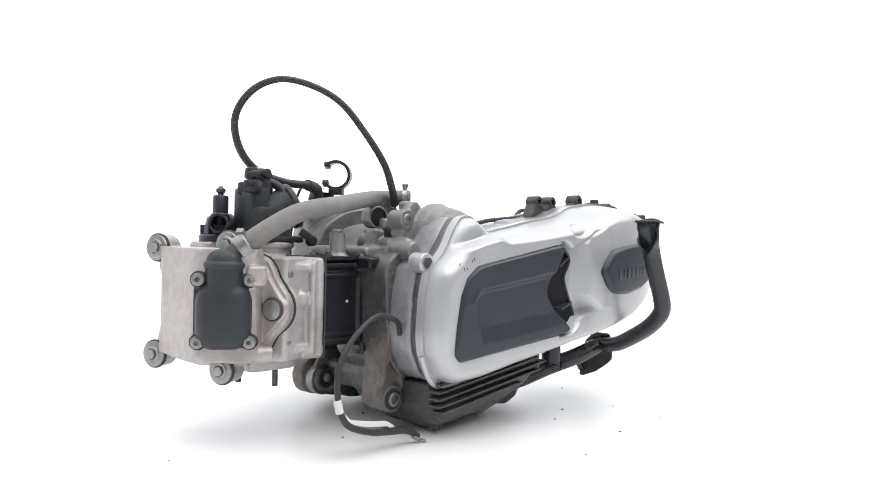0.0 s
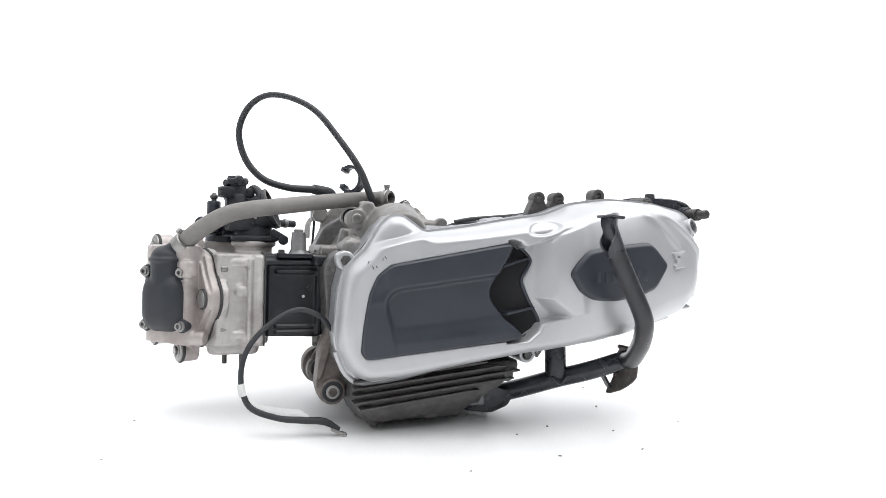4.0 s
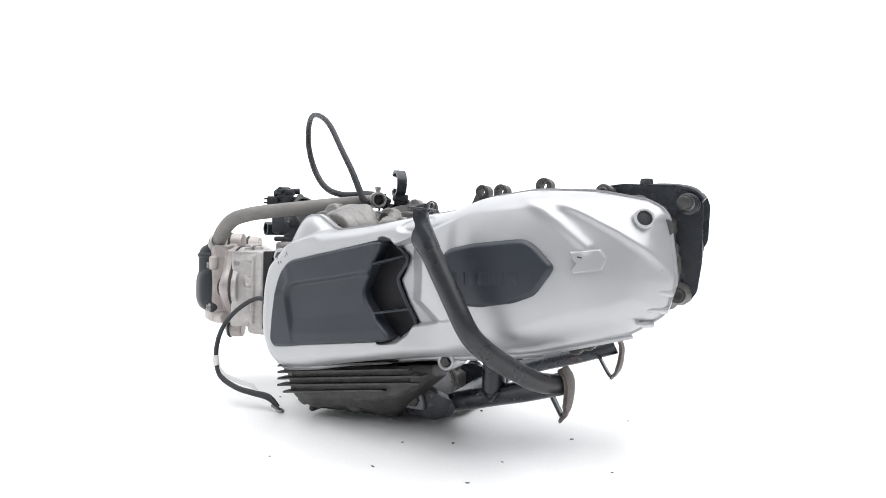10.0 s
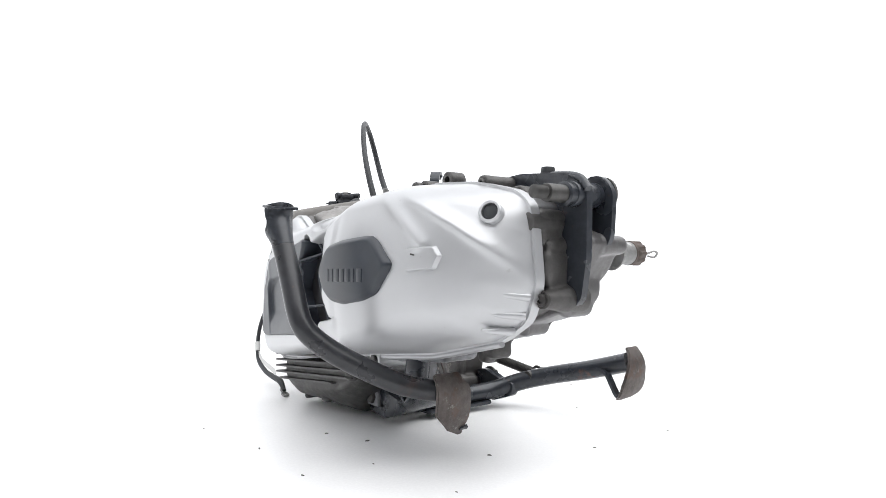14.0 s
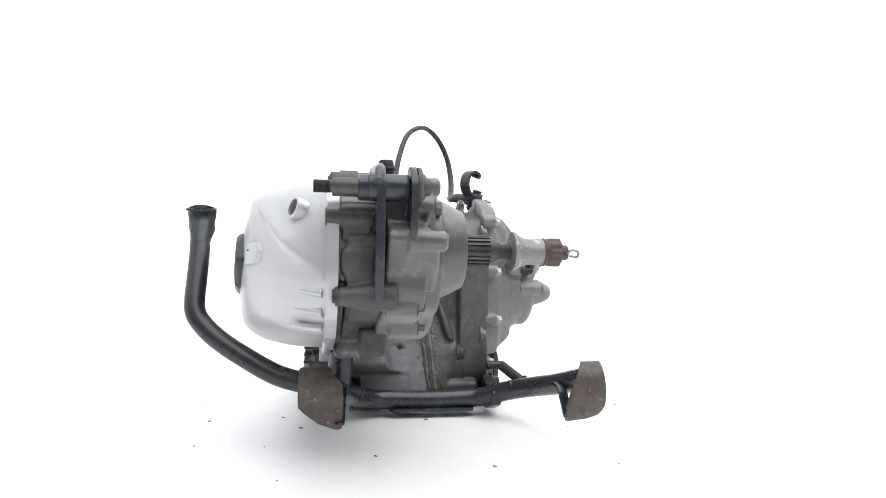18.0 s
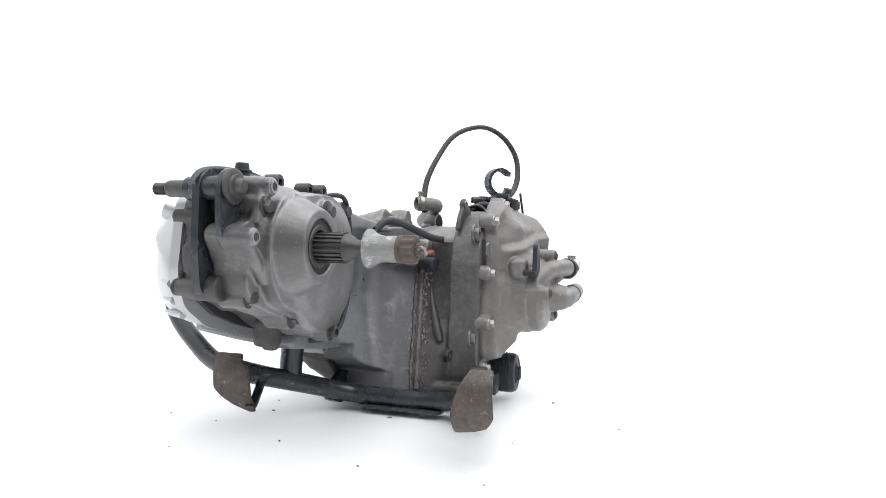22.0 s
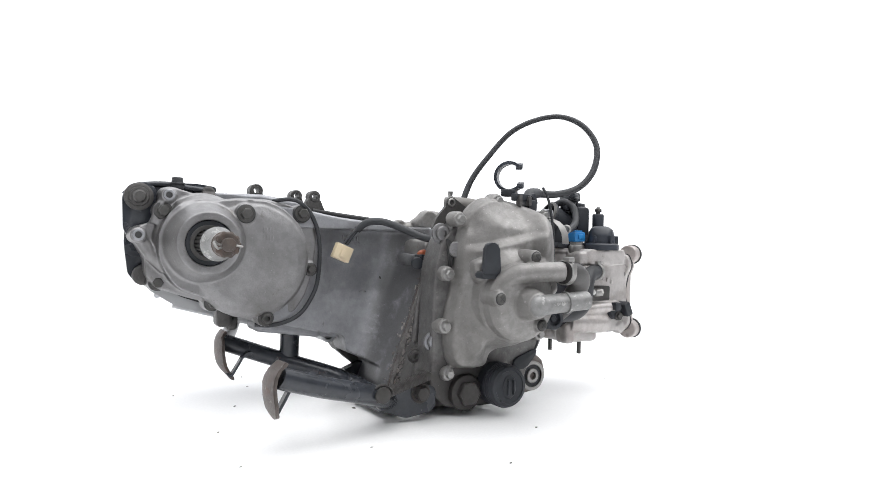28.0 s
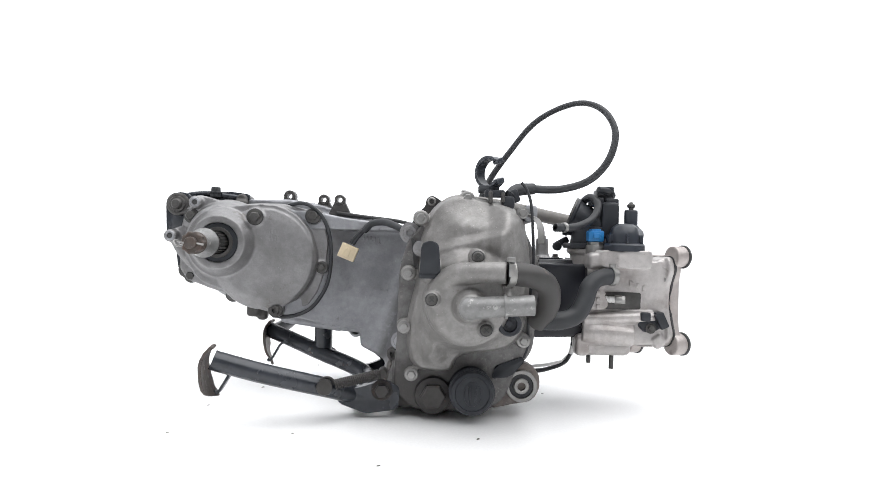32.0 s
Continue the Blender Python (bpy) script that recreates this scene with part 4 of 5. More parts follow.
# ---- finned oil sump on the transmission side ----
def sump_section(x):
    """Half of the sump's ring at one station: flat on top, drawn in towards the bottom."""
    zt = .0655 + .095 * (x + .12)
    zb = float(np.interp(x, [-.126, -.118, -.10, -.0857, .0018, .04, .065, .088], [.040, .027, .017, .0145, .025, .038, .051, .070]))
    zi = float(np.interp(x, [-.126, -.118, -.105, -.09, .02, .045, .088], [.036, .016, .006, .0038, .0042, .030, .066]))
    h = zt - zb
    yo = -.157 + .012 * float(smooth01(-.112, -.126, np.array(x))) + .006 * float(smooth01(.07, .088, np.array(x)))
    yi = float(np.interp(x, [.015, .04], [-.055, -.104]))
    return [(yi, zt), (yo + .004, zt), (yo, zt - .004), (yo, zb + .42 * h), (yo + .003, zb + .2 * h), (yo + .011, zb + .02 * h), (yo + .026, zi + .55 * (zb - zi)), (yo + .042, zi + .15 * (zb - zi)), (min(yo + .056, yi - .004), zi), (yi, zi)]


bm = loft([[(x, y, z) for y, z in sump_section(x)] for x in np.linspace(-.126, .088, 46)], bmesh.new())
ball((-.026, -.137, .0205), (.011, .008, .008), (0, 0, 0), bm)
box((-.096, -.118, .010), (.008, .03, .014), .003, (0, 25, 0), bm)
box((-.105, -.128, .022), (.016, .03, .014), .004, (0, 30, 0), bm)
tube([(.02, -.15, .040), (.045, -.150, .050), (.07, -.15, .066)], (.003, .006, .005), 10, 4, bm)
lathe([(.009, 0), (.009, .012), (.007, .014), (0, .014)], (.066, -.148, .068), (.5, -1, 0), 18, bm)
sump = part("oil_sump", fuse(bm, .0014, 3), M_SUMP, engine, "dark oily finned oil sump")
for k in range(5):
    z0, x1 = .0672 - k * .0085, (.040, .064, .084, .076, .03)[k]
    x0 = -.1290 + (.0 if k < 4 else .008)
    z1 = z0 + .115 * (x1 + .124)
    fin = [(x0, z0 - .0013), (x1 - .012, z1 - .0027), (x1, z1 - .0010), (x1, z1 + .0008), (x1 - .012, z1), (x0, z0 + .0013)]
    part("cooling_fin", prism(fin, "y", -.1655 + .002 * (k == 4), -.146, .0007, 0, 1), M_SUMP, sump)

# ---- generator cover ----
RIGHT = [(.016, .145), (.018, .130), (.018, .100), (.013, .077), (.003, .067), (-.031, .064), (-.044, .068), (-.047, .082), (-.059, .088), (-.094, .091), (-.114, .096), (-.128, .108), (-.136, .122), (-.142, .156), (-.1435, .194),
         (-.1405, .232), (-.132, .268), (-.116, .285), (-.089, .292), (-.051, .298), (-.036, .296), (-.020, .287), (-.008, .273), (-.001, .250), (.005, .229), (.004, .206), (.008, .180)]
bm = bmesh.new()


def gen_height(x, z, d):
    """A domed casting: a low rim, a shoulder round the pump, a bulge over the flywheel and a pad under the upper screw."""
    h = .0985 + .016 * smooth01(.0, .006, d) + .025 * smooth01(.003, .046, d)
    r = np.hypot(x + .057, z - .160)
    h = h + .017 * smooth01(.070, .050, r)
    h = h + .009 * np.exp(-(((x + .092) / .034) ** 2 + ((z - .250) / .034) ** 2))
    pad = smooth01(-.105, -.092, x) * smooth01(.004, -.012, x) * smooth01(.196, .204, z) * smooth01(.243, .232, z + .25 * (x + .05))
    h = h + .010 * pad
    arm = smooth01(.014, .002, np.abs(x + .012 - .25 * (z - .1))) * smooth01(.062, .09, z) * smooth01(.15, .12, z)
    h = h + .006 * arm
    h = h - .005 * np.exp(-(((x + .012) / .016) ** 2 + ((z - .262) / .016) ** 2)) - .004 * np.exp(-(((x + .055) / .02) ** 2 + ((z - .272) / .010) ** 2))
    h = h - .004 * np.exp(-(((x + .10) / .018) ** 2 + ((z - .112) / .014) ** 2))
    h = h + .026 * smooth01(-.080, -.108, x) * smooth01(.150, .178, z) * smooth01(.0, .016, d)
    return -h


join(bm, relief(RIGHT, ((-.062, .225), (-.050, .125)), gen_height, -.09, 260, 46, .006))
lathe([(.056, .12), (.055, .152), (.050, .159), (.04, .162), (0, .163)], (-.057, 0, .160), (0, 1, 0), 44, bm)
box((-.010, .142, .2), (.026, .026, .030), .008, (0, 10, 0), bm, 3)
BOLTS = ((.0028, .1075, .266), (.0178, .107, .1932), (.0222, .1085, .1238), (.0112, .101, .0600), (-.057, .108, .2925), (-.137, .108, .272), (-.145, .106, .190), (-.135, .106, .107))
for x, y, z in BOLTS:
    lathe([(.0105, -.02), (.0098, -.002), (.0085, 0), (0, 0)], (x, y, z), (0, 1, 0), 20, bm)
cast = fuse(bm, .0016, 3, lump=.0006)
gen = part("generator_cover", cast, M_GEN, engine, "weathered grey cast generator cover")
for x, y, z in BOLTS:
    bolt(gen, (x, y, z), (0, 1, 0), .0058, .006, M_STEEL)
# no real opening: a black block stands for the slot's shade
part("cover_gap_shade", prism([(.0155, .240), (.0085, .236), (.0060, .204), (.0105, .200)], "y", .090, .0985, .001, .002), M_GASKET_SHADE, gen, "black block painting the shade in the gap beside the cover flange")
part("oval_pad", lathe([(.0105, -.012), (.0105, .0), (.009, .0015), (0, .0015)], (.0035, .1005, .2255), (.3, 1, 0), 26), M_CAST, gen)
part("tongue", join(prism([(-.0225, .196), (.0035, .196), (.0015, .231), (-.003, .2355), (-.015, .2355), (-.0195, .231)], "y", .163, .1695, .0020, .004, 3), prism([(-.0225, .190), (.0045, .190), (.0035, .199), (-.0215, .199)], "y", .150, .168, .003, .003, 3)), M_BLACK, gen, "black plastic cable guide")
part("blind_plug", join(lathe([(.0148, .145), (.0148, .1725), (.0135, .174), (.0095, .174), (.0088, .169), (0, .169)], (-.1075, 0, .1365), (0, 1, 0), 30), hexagon((-.1075, .1680, .1365), (0, 1, 0), .0048, .0035)), M_BLACK, gen, "round black plastic plug")

# water pump on the cover
PC = (-.057, .160)
bm = lathe([(.053, .150), (.052, .168), (.047, .174), (.044, .176), (.030, .180), (.0, .182)], (PC[0], 0, PC[1]), (0, 1, 0), 44)
tube([(-.035, .161, .132), (-.022, .161, .155), (-.024, .164, .180), (-.04, .174, .194), (-.058, .184, .1985), (-.080, .192, .200), (-.100, .197, .2)], (.010, .012, .0135, .0135, .013, .0128, .0128), 18, 6, bm)
SCREWS = ((-.0660, .1845, .2177), (-.0118, .1855, .166), (-.0778, .1845, .1307))
for x, y, z in SCREWS:
    lathe([(.0105, .15), (.0098, y - .002), (.0085, y), (0, y)], (x, 0, z), (0, 1, 0), 20, bm)
lathe([(.024, .17), (.020, .19), (.0165, .203), (.012, .208), (0, .209)], (-.058, 0, .158), (0, 1, 0), 28, bm)
pump = part("water_pump", fuse(bm, .0014, 3), M_GEN, engine, "dusty cast water pump housing")
for x, y, z in SCREWS:
    screw = part("screw", lathe([(.0066, 0), (.0066, .002), (.0052, .0033), (0, .0036)], (x, y - .0006, z), (0, 1, 0), 20), M_DARKSTEEL, pump)
    part("washer", ring((x, y - .001, z), (x, y + .0006, z), .0080, .0066, 20), M_SCREW, pump)
    slot = None
    for turned in (45, -45):
        slot = box((x, y + .0029, z), (.0078, .0012, .0015), .0003, (0, turned, 0), slot)
    part("cross_slot", slot, M_GASKET_SHADE, screw)
bm = tube([(-.056, .203, .158), (-.078, .205, .160), (-.098, .206, .1615), (-.131, .207, .1635)], (.0132, .0126, .0122, .0122), 22, 6, bore=.78)
ball((-.0572, .2025, .1580), (.0146, .0146, .0146), (0, 0, 0), bm)
lathe([(.0142, 0), (.0142, .003)], (-.096, .2058, .1612), (-1, .03, .08), 22, bm)
part("inlet_pipe", bm, M_OXIDE, pump, "pale corroded alloy inlet pipe")
for k in range(3):
    part("cast_mark", box((-.040 - .004 * k, .1775, .171 - .001 * k), (.0024, .0022, .006), .0004), M_CAST, pump)

# coolant hoses on the pump side
hose = part("coolant_hose", tube([(-.100, .1975, .199), (-.116, .193, .1985), (-.135, .184, .195), (-.151, .171, .186), (-.159, .154, .170), (-.159, .136, .152), (-.149, .118, .134)], (.0148, .0145, .0142, .0142, .0142, .0140, .0138), 18, 8), M_STAINED, engine, "black rubber coolant hose with brown staining")
part("hose_clamp", join(ring((-.0985, .1985, .1992), (-.1070, .1965, .1990), .0164, .0148), join(box((-.1035, .2035, .2160), (.009, .012, .006), .001), box((-.1035, .2150, .2035), (.0075, .0012, .014), .0004))), M_STEEL, hose, "bright worm-drive hose clamp")
hose = part("coolant_hose", tube([(-.147, .120, .137), (-.176, .121, .136), (-.200, .118, .143), (-.213, .113, .162), (-.220, .108, .180), (-.233, .101, .191), (-.257, .091, .195)], (.0118, .0118, .012, .012, .0118, .0114, .0114), 16, 8), M_RUBBER, engine, "thin black rubber coolant hose")
part("hose_clamp", join(ring((-.250, .0940, .195), (-.2575, .0908, .195), .0136, .0114), box((-.2535, .0945, .2085), (.008, .01, .005), .001)), M_STEEL, hose)

# ---- oil filter cap and drain plug ----
FC = (-.0675, 0, .0415)
bm = lathe([(.029, .080), (.0295, .104), (.0285, .106), (.0285, .127), (.0265, .1305), (.0225, .1315), (.0215, .1300), (.0, .1300)], FC, (0, 1, 0), 44)
for y in (.108, .1125, .117, .1215):
    lathe([(.0280, y), (.0296, y + .0008), (.0296, y + .0020), (.0280, y + .0028)], FC, (0, 1, 0), 44, bm)
filt = part("oil_filter_cap", bm, M_BLACK, engine, "black ribbed plastic oil filter cap")
part("grip", ball((FC[0], .1298, FC[2]), (.0110, .0042, .0165)), M_BLACK, filt, "raised oval grip")
for dx in (-.0042, .0042):
    part("grip_bar", box((FC[0] + dx, .1335, FC[2]), (.0024, .0055, .0200), .0008), M_BLACK, filt)
bm = cyl((-.018, .08, .0325), (-.018, .103, .0325), .0245, edge=.003)
hexagon((-.018, .101, .0325), (0, 1, 0), .017, .012, bm)
part("drain_plug", bm, M_OILY, engine, "large oily hexagon drain plug")
part("cable_boot", prism([(-.10, .072), (-.136, .085), (-.139, .079), (-.12, .058), (-.095, .055)], "y", .088, .098, .002, .004), M_BLACK, engine, "black rubber cable boot")
part("sensor_wire", tube([(-.138, .093, .083), (-.143, .094, .1), (-.142, .1, .13), (-.141, .118, .17), (-.143, .124, .21), (-.141, .125, .25), (-.139, .12, .285), (-.133, .118, .305), (-.126, .118, .314)], .0019, 8, 8), M_RUBBER, engine, "thin black sensor wire")

# ---- cylinder ----
bm = prism([(-.232, .108), (-.232, .208), (-.15, .209), (-.15, .106)], "y", -.049, .062, .004, .006)
box((-.190, -.0495, .2040), (.078, .010, .007), .002, (0, 0, 0), bm)
box((-.186, -.0495, .1920), (.052, .007, .005), .0015, (0, 0, 0), bm)
for z in (.120, .1125):
    box((-.186, -.049, z), (.050, .006, .0035), .0012, (0, 0, 0), bm)
box((-.226, -.0495, .157), (.008, .009, .098), .002, (0, 0, 0), bm)
box((-.156, -.0495, .157), (.008, .007, .098), .002, (0, 0, 0), bm)
for y in (-.045, -.02, .01, .035):
    box((-.19, y, .2105), (.072, .008, .006), .002, (0, 0, 0), bm)
box((-.158, -.03, .208), (.018, .1, .014), .003, (0, 0, 0), bm)
part("cylinder", fuse(bm, .0016, 2), M_CYL, engine, "black painted cylinder barrel")
for y, z in ((-.055, .213), (.045, .213), (-.05, .1)):
    bolt(engine, (-.156, y, z), (-1, 0, 0), .006, .006, M_DARKSTEEL)
stud = lathe([(.016, .2125), (.0125, .216), (.0102, .221), (.0092, .241), (.0085, .2435), (0, .2435)], (-.182, -.036, 0), (0, 0, 1), 26)
stud = part("oil_stud", stud, M_CAST, engine, "cast oil take-off stud on a flat flange")
part("stud_flange", prism([(-.211, -.056), (-.150, -.056), (-.146, -.018), (-.212, -.018)], "z", .2105, .2150, .001, .005), M_CYL, stud, "black flange plate")
for x, y in ((-.205, -.048), (-.153, -.046), (-.156, -.024)):
    bolt(stud, (x, y, .215), (0, 0, 1), .0042, .0040, M_DARKSTEEL)
part("stud_cap", cyl((-.182, -.036, .243), (-.182, -.036, .2475), .0062), M_STEEL, stud)
part("cylinder_spot", ball((-.176, -.0495, .1596), (.002, .001, .002)), M_TAPE, engine, "white paint dot")

# ---- cylinder head: its joint to the valve cover is turned a little outward ----
HN = Vector((-.9207, -.3903, 0))
HU = Vector((.3903, -.9207, 0))
HO = Vector((-.312, -.008, 0))


def on_head(u, w, z):
    return HO + HU * u + HN * w + Vector((0, 0, z))


def head_slab(poly, w0, w1, edge=.003, corner=.008, seg=2):
    b = prism(poly, "y", w0, w1, edge, corner, seg)
    for v in b.verts:
        v.co = on_head(v.co.x, v.co.y, v.co.z)
    return b


def head_rod(u, z, w0, w1, r, edge=.0015):
    return cyl(on_head(u, w0, z), on_head(u, w1, z), r, edge=edge)


SEAM = [(-.084, .222), (-.03, .220), (.038, .220), (.058, .213), (.066, .203), (.0700, .193), (.0780, .182), (.0860, .172), (.0890, .159), (.0860, .146), (.0770, .136), (.0680, .128), (.0620, .118), (.052, .106), (.030, .094), (-.03, .090), (-.082, .098), (-.091, .112), (-.084, .135), (-.079, .158), (-.083, .185), (-.091, .205)]
bm = prism([(-.228, -.061), (-.2835, -.079), (-.294, -.05), (-.3425, .070), (-.30, .074), (-.228, .066)], "z", .100, .214, .006, .005, 3)
join(bm, head_slab(SEAM, -.010, -.001, .002, .006))
box((-.2325, -.004, .157), (.011, .140, .114), .004, (0, 0, 0), bm)
for y, z in ((-.062, .202), (-.062, .108), (.058, .205), (.058, .106)):
    lathe([(.0105, -.252), (.0105, -.226)], (0, y, z), (1, 0, 0), 18, bm)
ball((-.256, -.070, .168), (.009, .007, .009), (0, 0, 0), bm)
box((-.2445, -.073, .157), (.007, .010, .105), .003, (0, 0, 0), bm)
box((-.260, -.071, .113), (.03, .006, .010), .003, (0, 0, 0), bm)
box((-.262, -.0715, .203), (.034, .007, .010), .003, (0, 0, 0), bm)
box((-.2385, -.068, .157), (.006, .012, .112), .002, (0, 0, 0), bm)
# inlet, thermostat seat, exhaust flange, plug well
lathe([(.026, .2), (.025, .222), (.030, .224), (.030, .230), (0, .230)], (-.236, .03, 0), (0, 0, 1), 28, bm)
prism([(-.236, .055), (-.306, .055), (-.308, .098), (-.296, .104), (-.262, .104), (-.252, .094), (-.236, .09)], "z", .205, .229, .004, .008, 2, bm)
box((-.236, .072, .214), (.024, .034, .022), .005, (0, 0, 0), bm)
box((-.262, .014, .092), (.066, .085, .022), .008, (0, 0, 0), bm, 3)
tube([(-.222, .066, .116), (-.25, .07, .115), (-.29, .071, .113)], (.016, .017, .016), 18, 4, bm)
tube([(-.222, .072, .134), (-.26, .076, .136), (-.318, .076, .139)], (.008, .009, .008), 14, 4, bm)
prism([(-.228, .148), (-.250, .148), (-.254, .158), (-.246, .170), (-.248, .186), (-.228, .186)], "y", .05, .084, .003, .004, 2, bm)
box((-.222, .06, .098), (.020, .03, .03), .006, (0, 0, 0), bm)
box((-.330, .058, .211), (.022, .026, .018), .005, (0, 20, 20), bm)
box((-.327, .066, .105), (.018, .02, .018), .004, (0, 35, 0), bm)
head = part("cylinder_head", fuse(bm, .0015, 3), M_HEAD, engine, "bright cast aluminium cylinder head with light staining")
part("head_gasket", box((-.2263, -.003, .157), (.0018, .142, .116), .0005), M_GASKET_SHADE, head)
for y, z in ((-.062, .202), (-.062, .108), (.058, .106)):
    bolt(head, (-.252, y, z), (-1, 0, 0), .0055, .006, M_DARKSTEEL)
for x, y in ((-.251, -.011), (-.272, .036)):
    part("exhaust_stud", cyl((x, y, .088), (x, y, .060), .0034, n=14, edge=.0006), M_DARKSTEEL, head)
spark = part("spark_plug", join(cyl((-.262, .080, .162), (-.272, .082, .162), .0062), hexagon((-.270, .0815, .162), (-1, .2, 0), .0062, .006)), M_STEEL, head)
ins = lathe([(.0045, 0), (.0045, .003), (.0038, .0035), (.0045, .0045), (.0045, .0075), (.0038, .008), (.0045, .009), (.0045, .014), (.003, .0155), (0, .0155)], (-.262, .080, .162), (1, -.1, 0), 16)
part("insulator", ins, M_TAPE, spark, "white ribbed ceramic insulator")
# solid dark box, painted as the shade round the plug
part("plug_well_shade", box((-.276, .0715, .160), (.050, .006, .024), .004), M_DARKSTEEL, head)
for k in range(4):
    part("cast_mark", box((-.2385, .0850, .181 - .0095 * k), (.005, .002, .006), .0006), M_HEAD, head)
for k in range(3):
    part("cast_mark", box((-.286 - .009 * k, .0745, .184 - .003 * k), (.005, .002, .007), .0006), M_HEAD, head)
clip = part("cable_clip", prism([(-.295, .140), (-.328, .147), (-.333, .136), (-.324, .122), (-.305, .118), (-.297, .125)], "y", .063, .082, .003, .003), M_BLACK, head, "black plastic cable clip")
part("clip_jaw", join(box((-.325, .086, .135), (.012, .012, .022), .002, (0, 25, 0)), box((-.303, .086, .14), (.012, .012, .012), .002)), M_BLACK, clip)
bolt(clip, (-.312, .082, .124), (0, 1, 0), .005, .004, M_DARKSTEEL)

# ---- valve cover ----
bm = prism([(-.300, -.064), (-.312, -.074), (-.320, -.0775), (-.345, -.060), (-.366, -.043), (-.3675, -.02), (-.365, .048), (-.357, .064), (-.343, .069), (-.315, -.006)], "z", .104, .223, .008, .006, 3)
join(bm, head_slab(SEAM, .0015, .0115, .0025, .006))
FLANGES = ((-.081, .2215), (-.083, .1005), (.010, .0895), (.016, .2265))
for u, z in FLANGES:
    join(bm, head_rod(u, z, .0, .020, .0150))
join(bm, head_rod(.0730, .159, -.008, .0165, .0145, .003))
tube([(-.296, -.074, .111), (-.322, -.064, .111), (-.343, -.050, .112)], (.009, .010, .009), 16, 4, bm)
box((-.318, -.078, .195), (.02, .012, .022), .004, (0, 0, -40), bm)
join(bm, head_slab([(u * .93, (z - .157) * .95 + .157) for u, z in SEAM], .008, .0165, .004, .008, 3))
cast = fuse(bm, .0014, 3)
for v in cast.vertices:
    reach = (v.co - HO).dot(HN)
    if v.co.y > .03 and reach > .014:
        v.co.y -= .011 * min(1, (v.co.y - .03) / .03) * math.exp(-((v.co.z - .160) / .032) ** 2)
vcov = part("valve_cover", cast, M_VALVE, engine, "bright cast valve cover with warm discolouration")
for u, z in ((.0735, .196), (.0725, .121), (-.078, .19), (.0, .2185)):
    part("seam_bolt", join(head_rod(u, z, -.012, -.003, .0052), head_rod(u, z, -.004, -.0025, .0035)), M_STEEL, vcov)
part("cover_gasket", head_slab([(u * 1.008, (z - .155) * 1.008 + .155) for u, z in SEAM], -.0012, .0018, 0, .006), M_GASKET_SHADE, vcov)
for u, z in FLANGES:
    part("bolt_seal", ring(on_head(u, .0185, z), on_head(u, .0225, z), .0163, .011, 30), M_GASKET_SHADE, vcov)
    b = head_rod(u, z, .019, .0245, .0148, .0018)
    join(b, ring(on_head(u, .024, z), on_head(u, .0258, z), .0098, .0066, 26))
    hexagon(on_head(u, .024, z), HN, .0056, .0045, b)
    part("flange_bolt", b, M_STEEL, vcov, "large round-flanged bolt")
part("inspection_plug", join(head_rod(.0715, .159, .012, .0205, .0112, .0015), head_rod(.0715, .159, .018, .0212, .008)), M_STEEL, vcov)
part("plug_seal", ring(on_head(.0715, .0145, .159), on_head(.0715, .0195, .159), .0128, .0108), M_GASKET_SHADE, vcov)

# black water elbow on the cover's corner, facing forward and outward
n = Vector((-.594, -.805, 0)).normalized()
t = Vector((.805, -.594, 0)).normalized()
C0 = Vector((-.3445, -.0585, 0))


def on_corner(u, w, z):
    return C0 + t * u + n * w + Vector((0, 0, z))


def corner_block(u0, u1, z0, z1, w0, w1, edge):
    poly = fillet([(u0, z0), (u1, z0), (u1, z1), (u0, z1)], edge * 1.7, 9)
    b = prism(poly, "y", w0, w1, edge * .85, 0, 6)
    for v in b.verts:
        v.co = on_corner(v.co.x, v.co.y, v.co.z)
    return b


CAPS = ((-.0255, .191), (.0265, .191), (-.0255, .126), (.0265, .126))
bm = corner_block(-.0305, .0305, .1165, .198, -.009, -.001, .005)
dome = bmesh.new()
us, zs = np.linspace(-1, 1, 33), np.linspace(-1, 1, 41)
upper = [[dome.verts.new(on_corner(a * .0292, -.004 + .0215 * max(0, 1 - abs(a) ** 3.4 - abs(b) ** 3.4) ** .5, .1535 + b * .0365)) for b in zs] for a in us]
under = [[dome.verts.new(on_corner(a * .0292, -.006, .1535 + b * .0365)) for b in zs] for a in us]
for p in range(32):
    for q in range(40):
        for sheet in (upper, under):
            dome.faces.new((sheet[p][q], sheet[p + 1][q], sheet[p + 1][q + 1], sheet[p][q + 1]))
for p in range(32):
    for q in (0, 40):
        dome.faces.new((upper[p][q], upper[p + 1][q], under[p + 1][q], under[p][q]))
for q in range(40):
    for p in (0, 32):
        dome.faces.new((upper[p][q], upper[p][q + 1], under[p][q + 1], under[p][q]))
join(bm, dome)
join(bm, cyl(on_corner(.0, -.004, .172), on_corner(.0, -.004, .208), .0195))
join(bm, cyl(on_corner(.0, -.004, .2035), on_corner(.0, -.004, .2085), .0218))
for u, z in CAPS:
    join(bm, cyl(on_corner(u, -.009, z), on_corner(u, .0025, z), .0088))
join(bm, ball(tuple(on_corner(.0, -.004, .209)), (.0190, .0190, .0150)))
join(bm, cyl(on_corner(.0, .002, .211), Vector((-.326, -.061, .2235)), .0102))
elbow = part("water_elbow", fuse(bm, .0012, 7, lump=.0001), M_BLACK, engine, "matt black plastic water elbow")
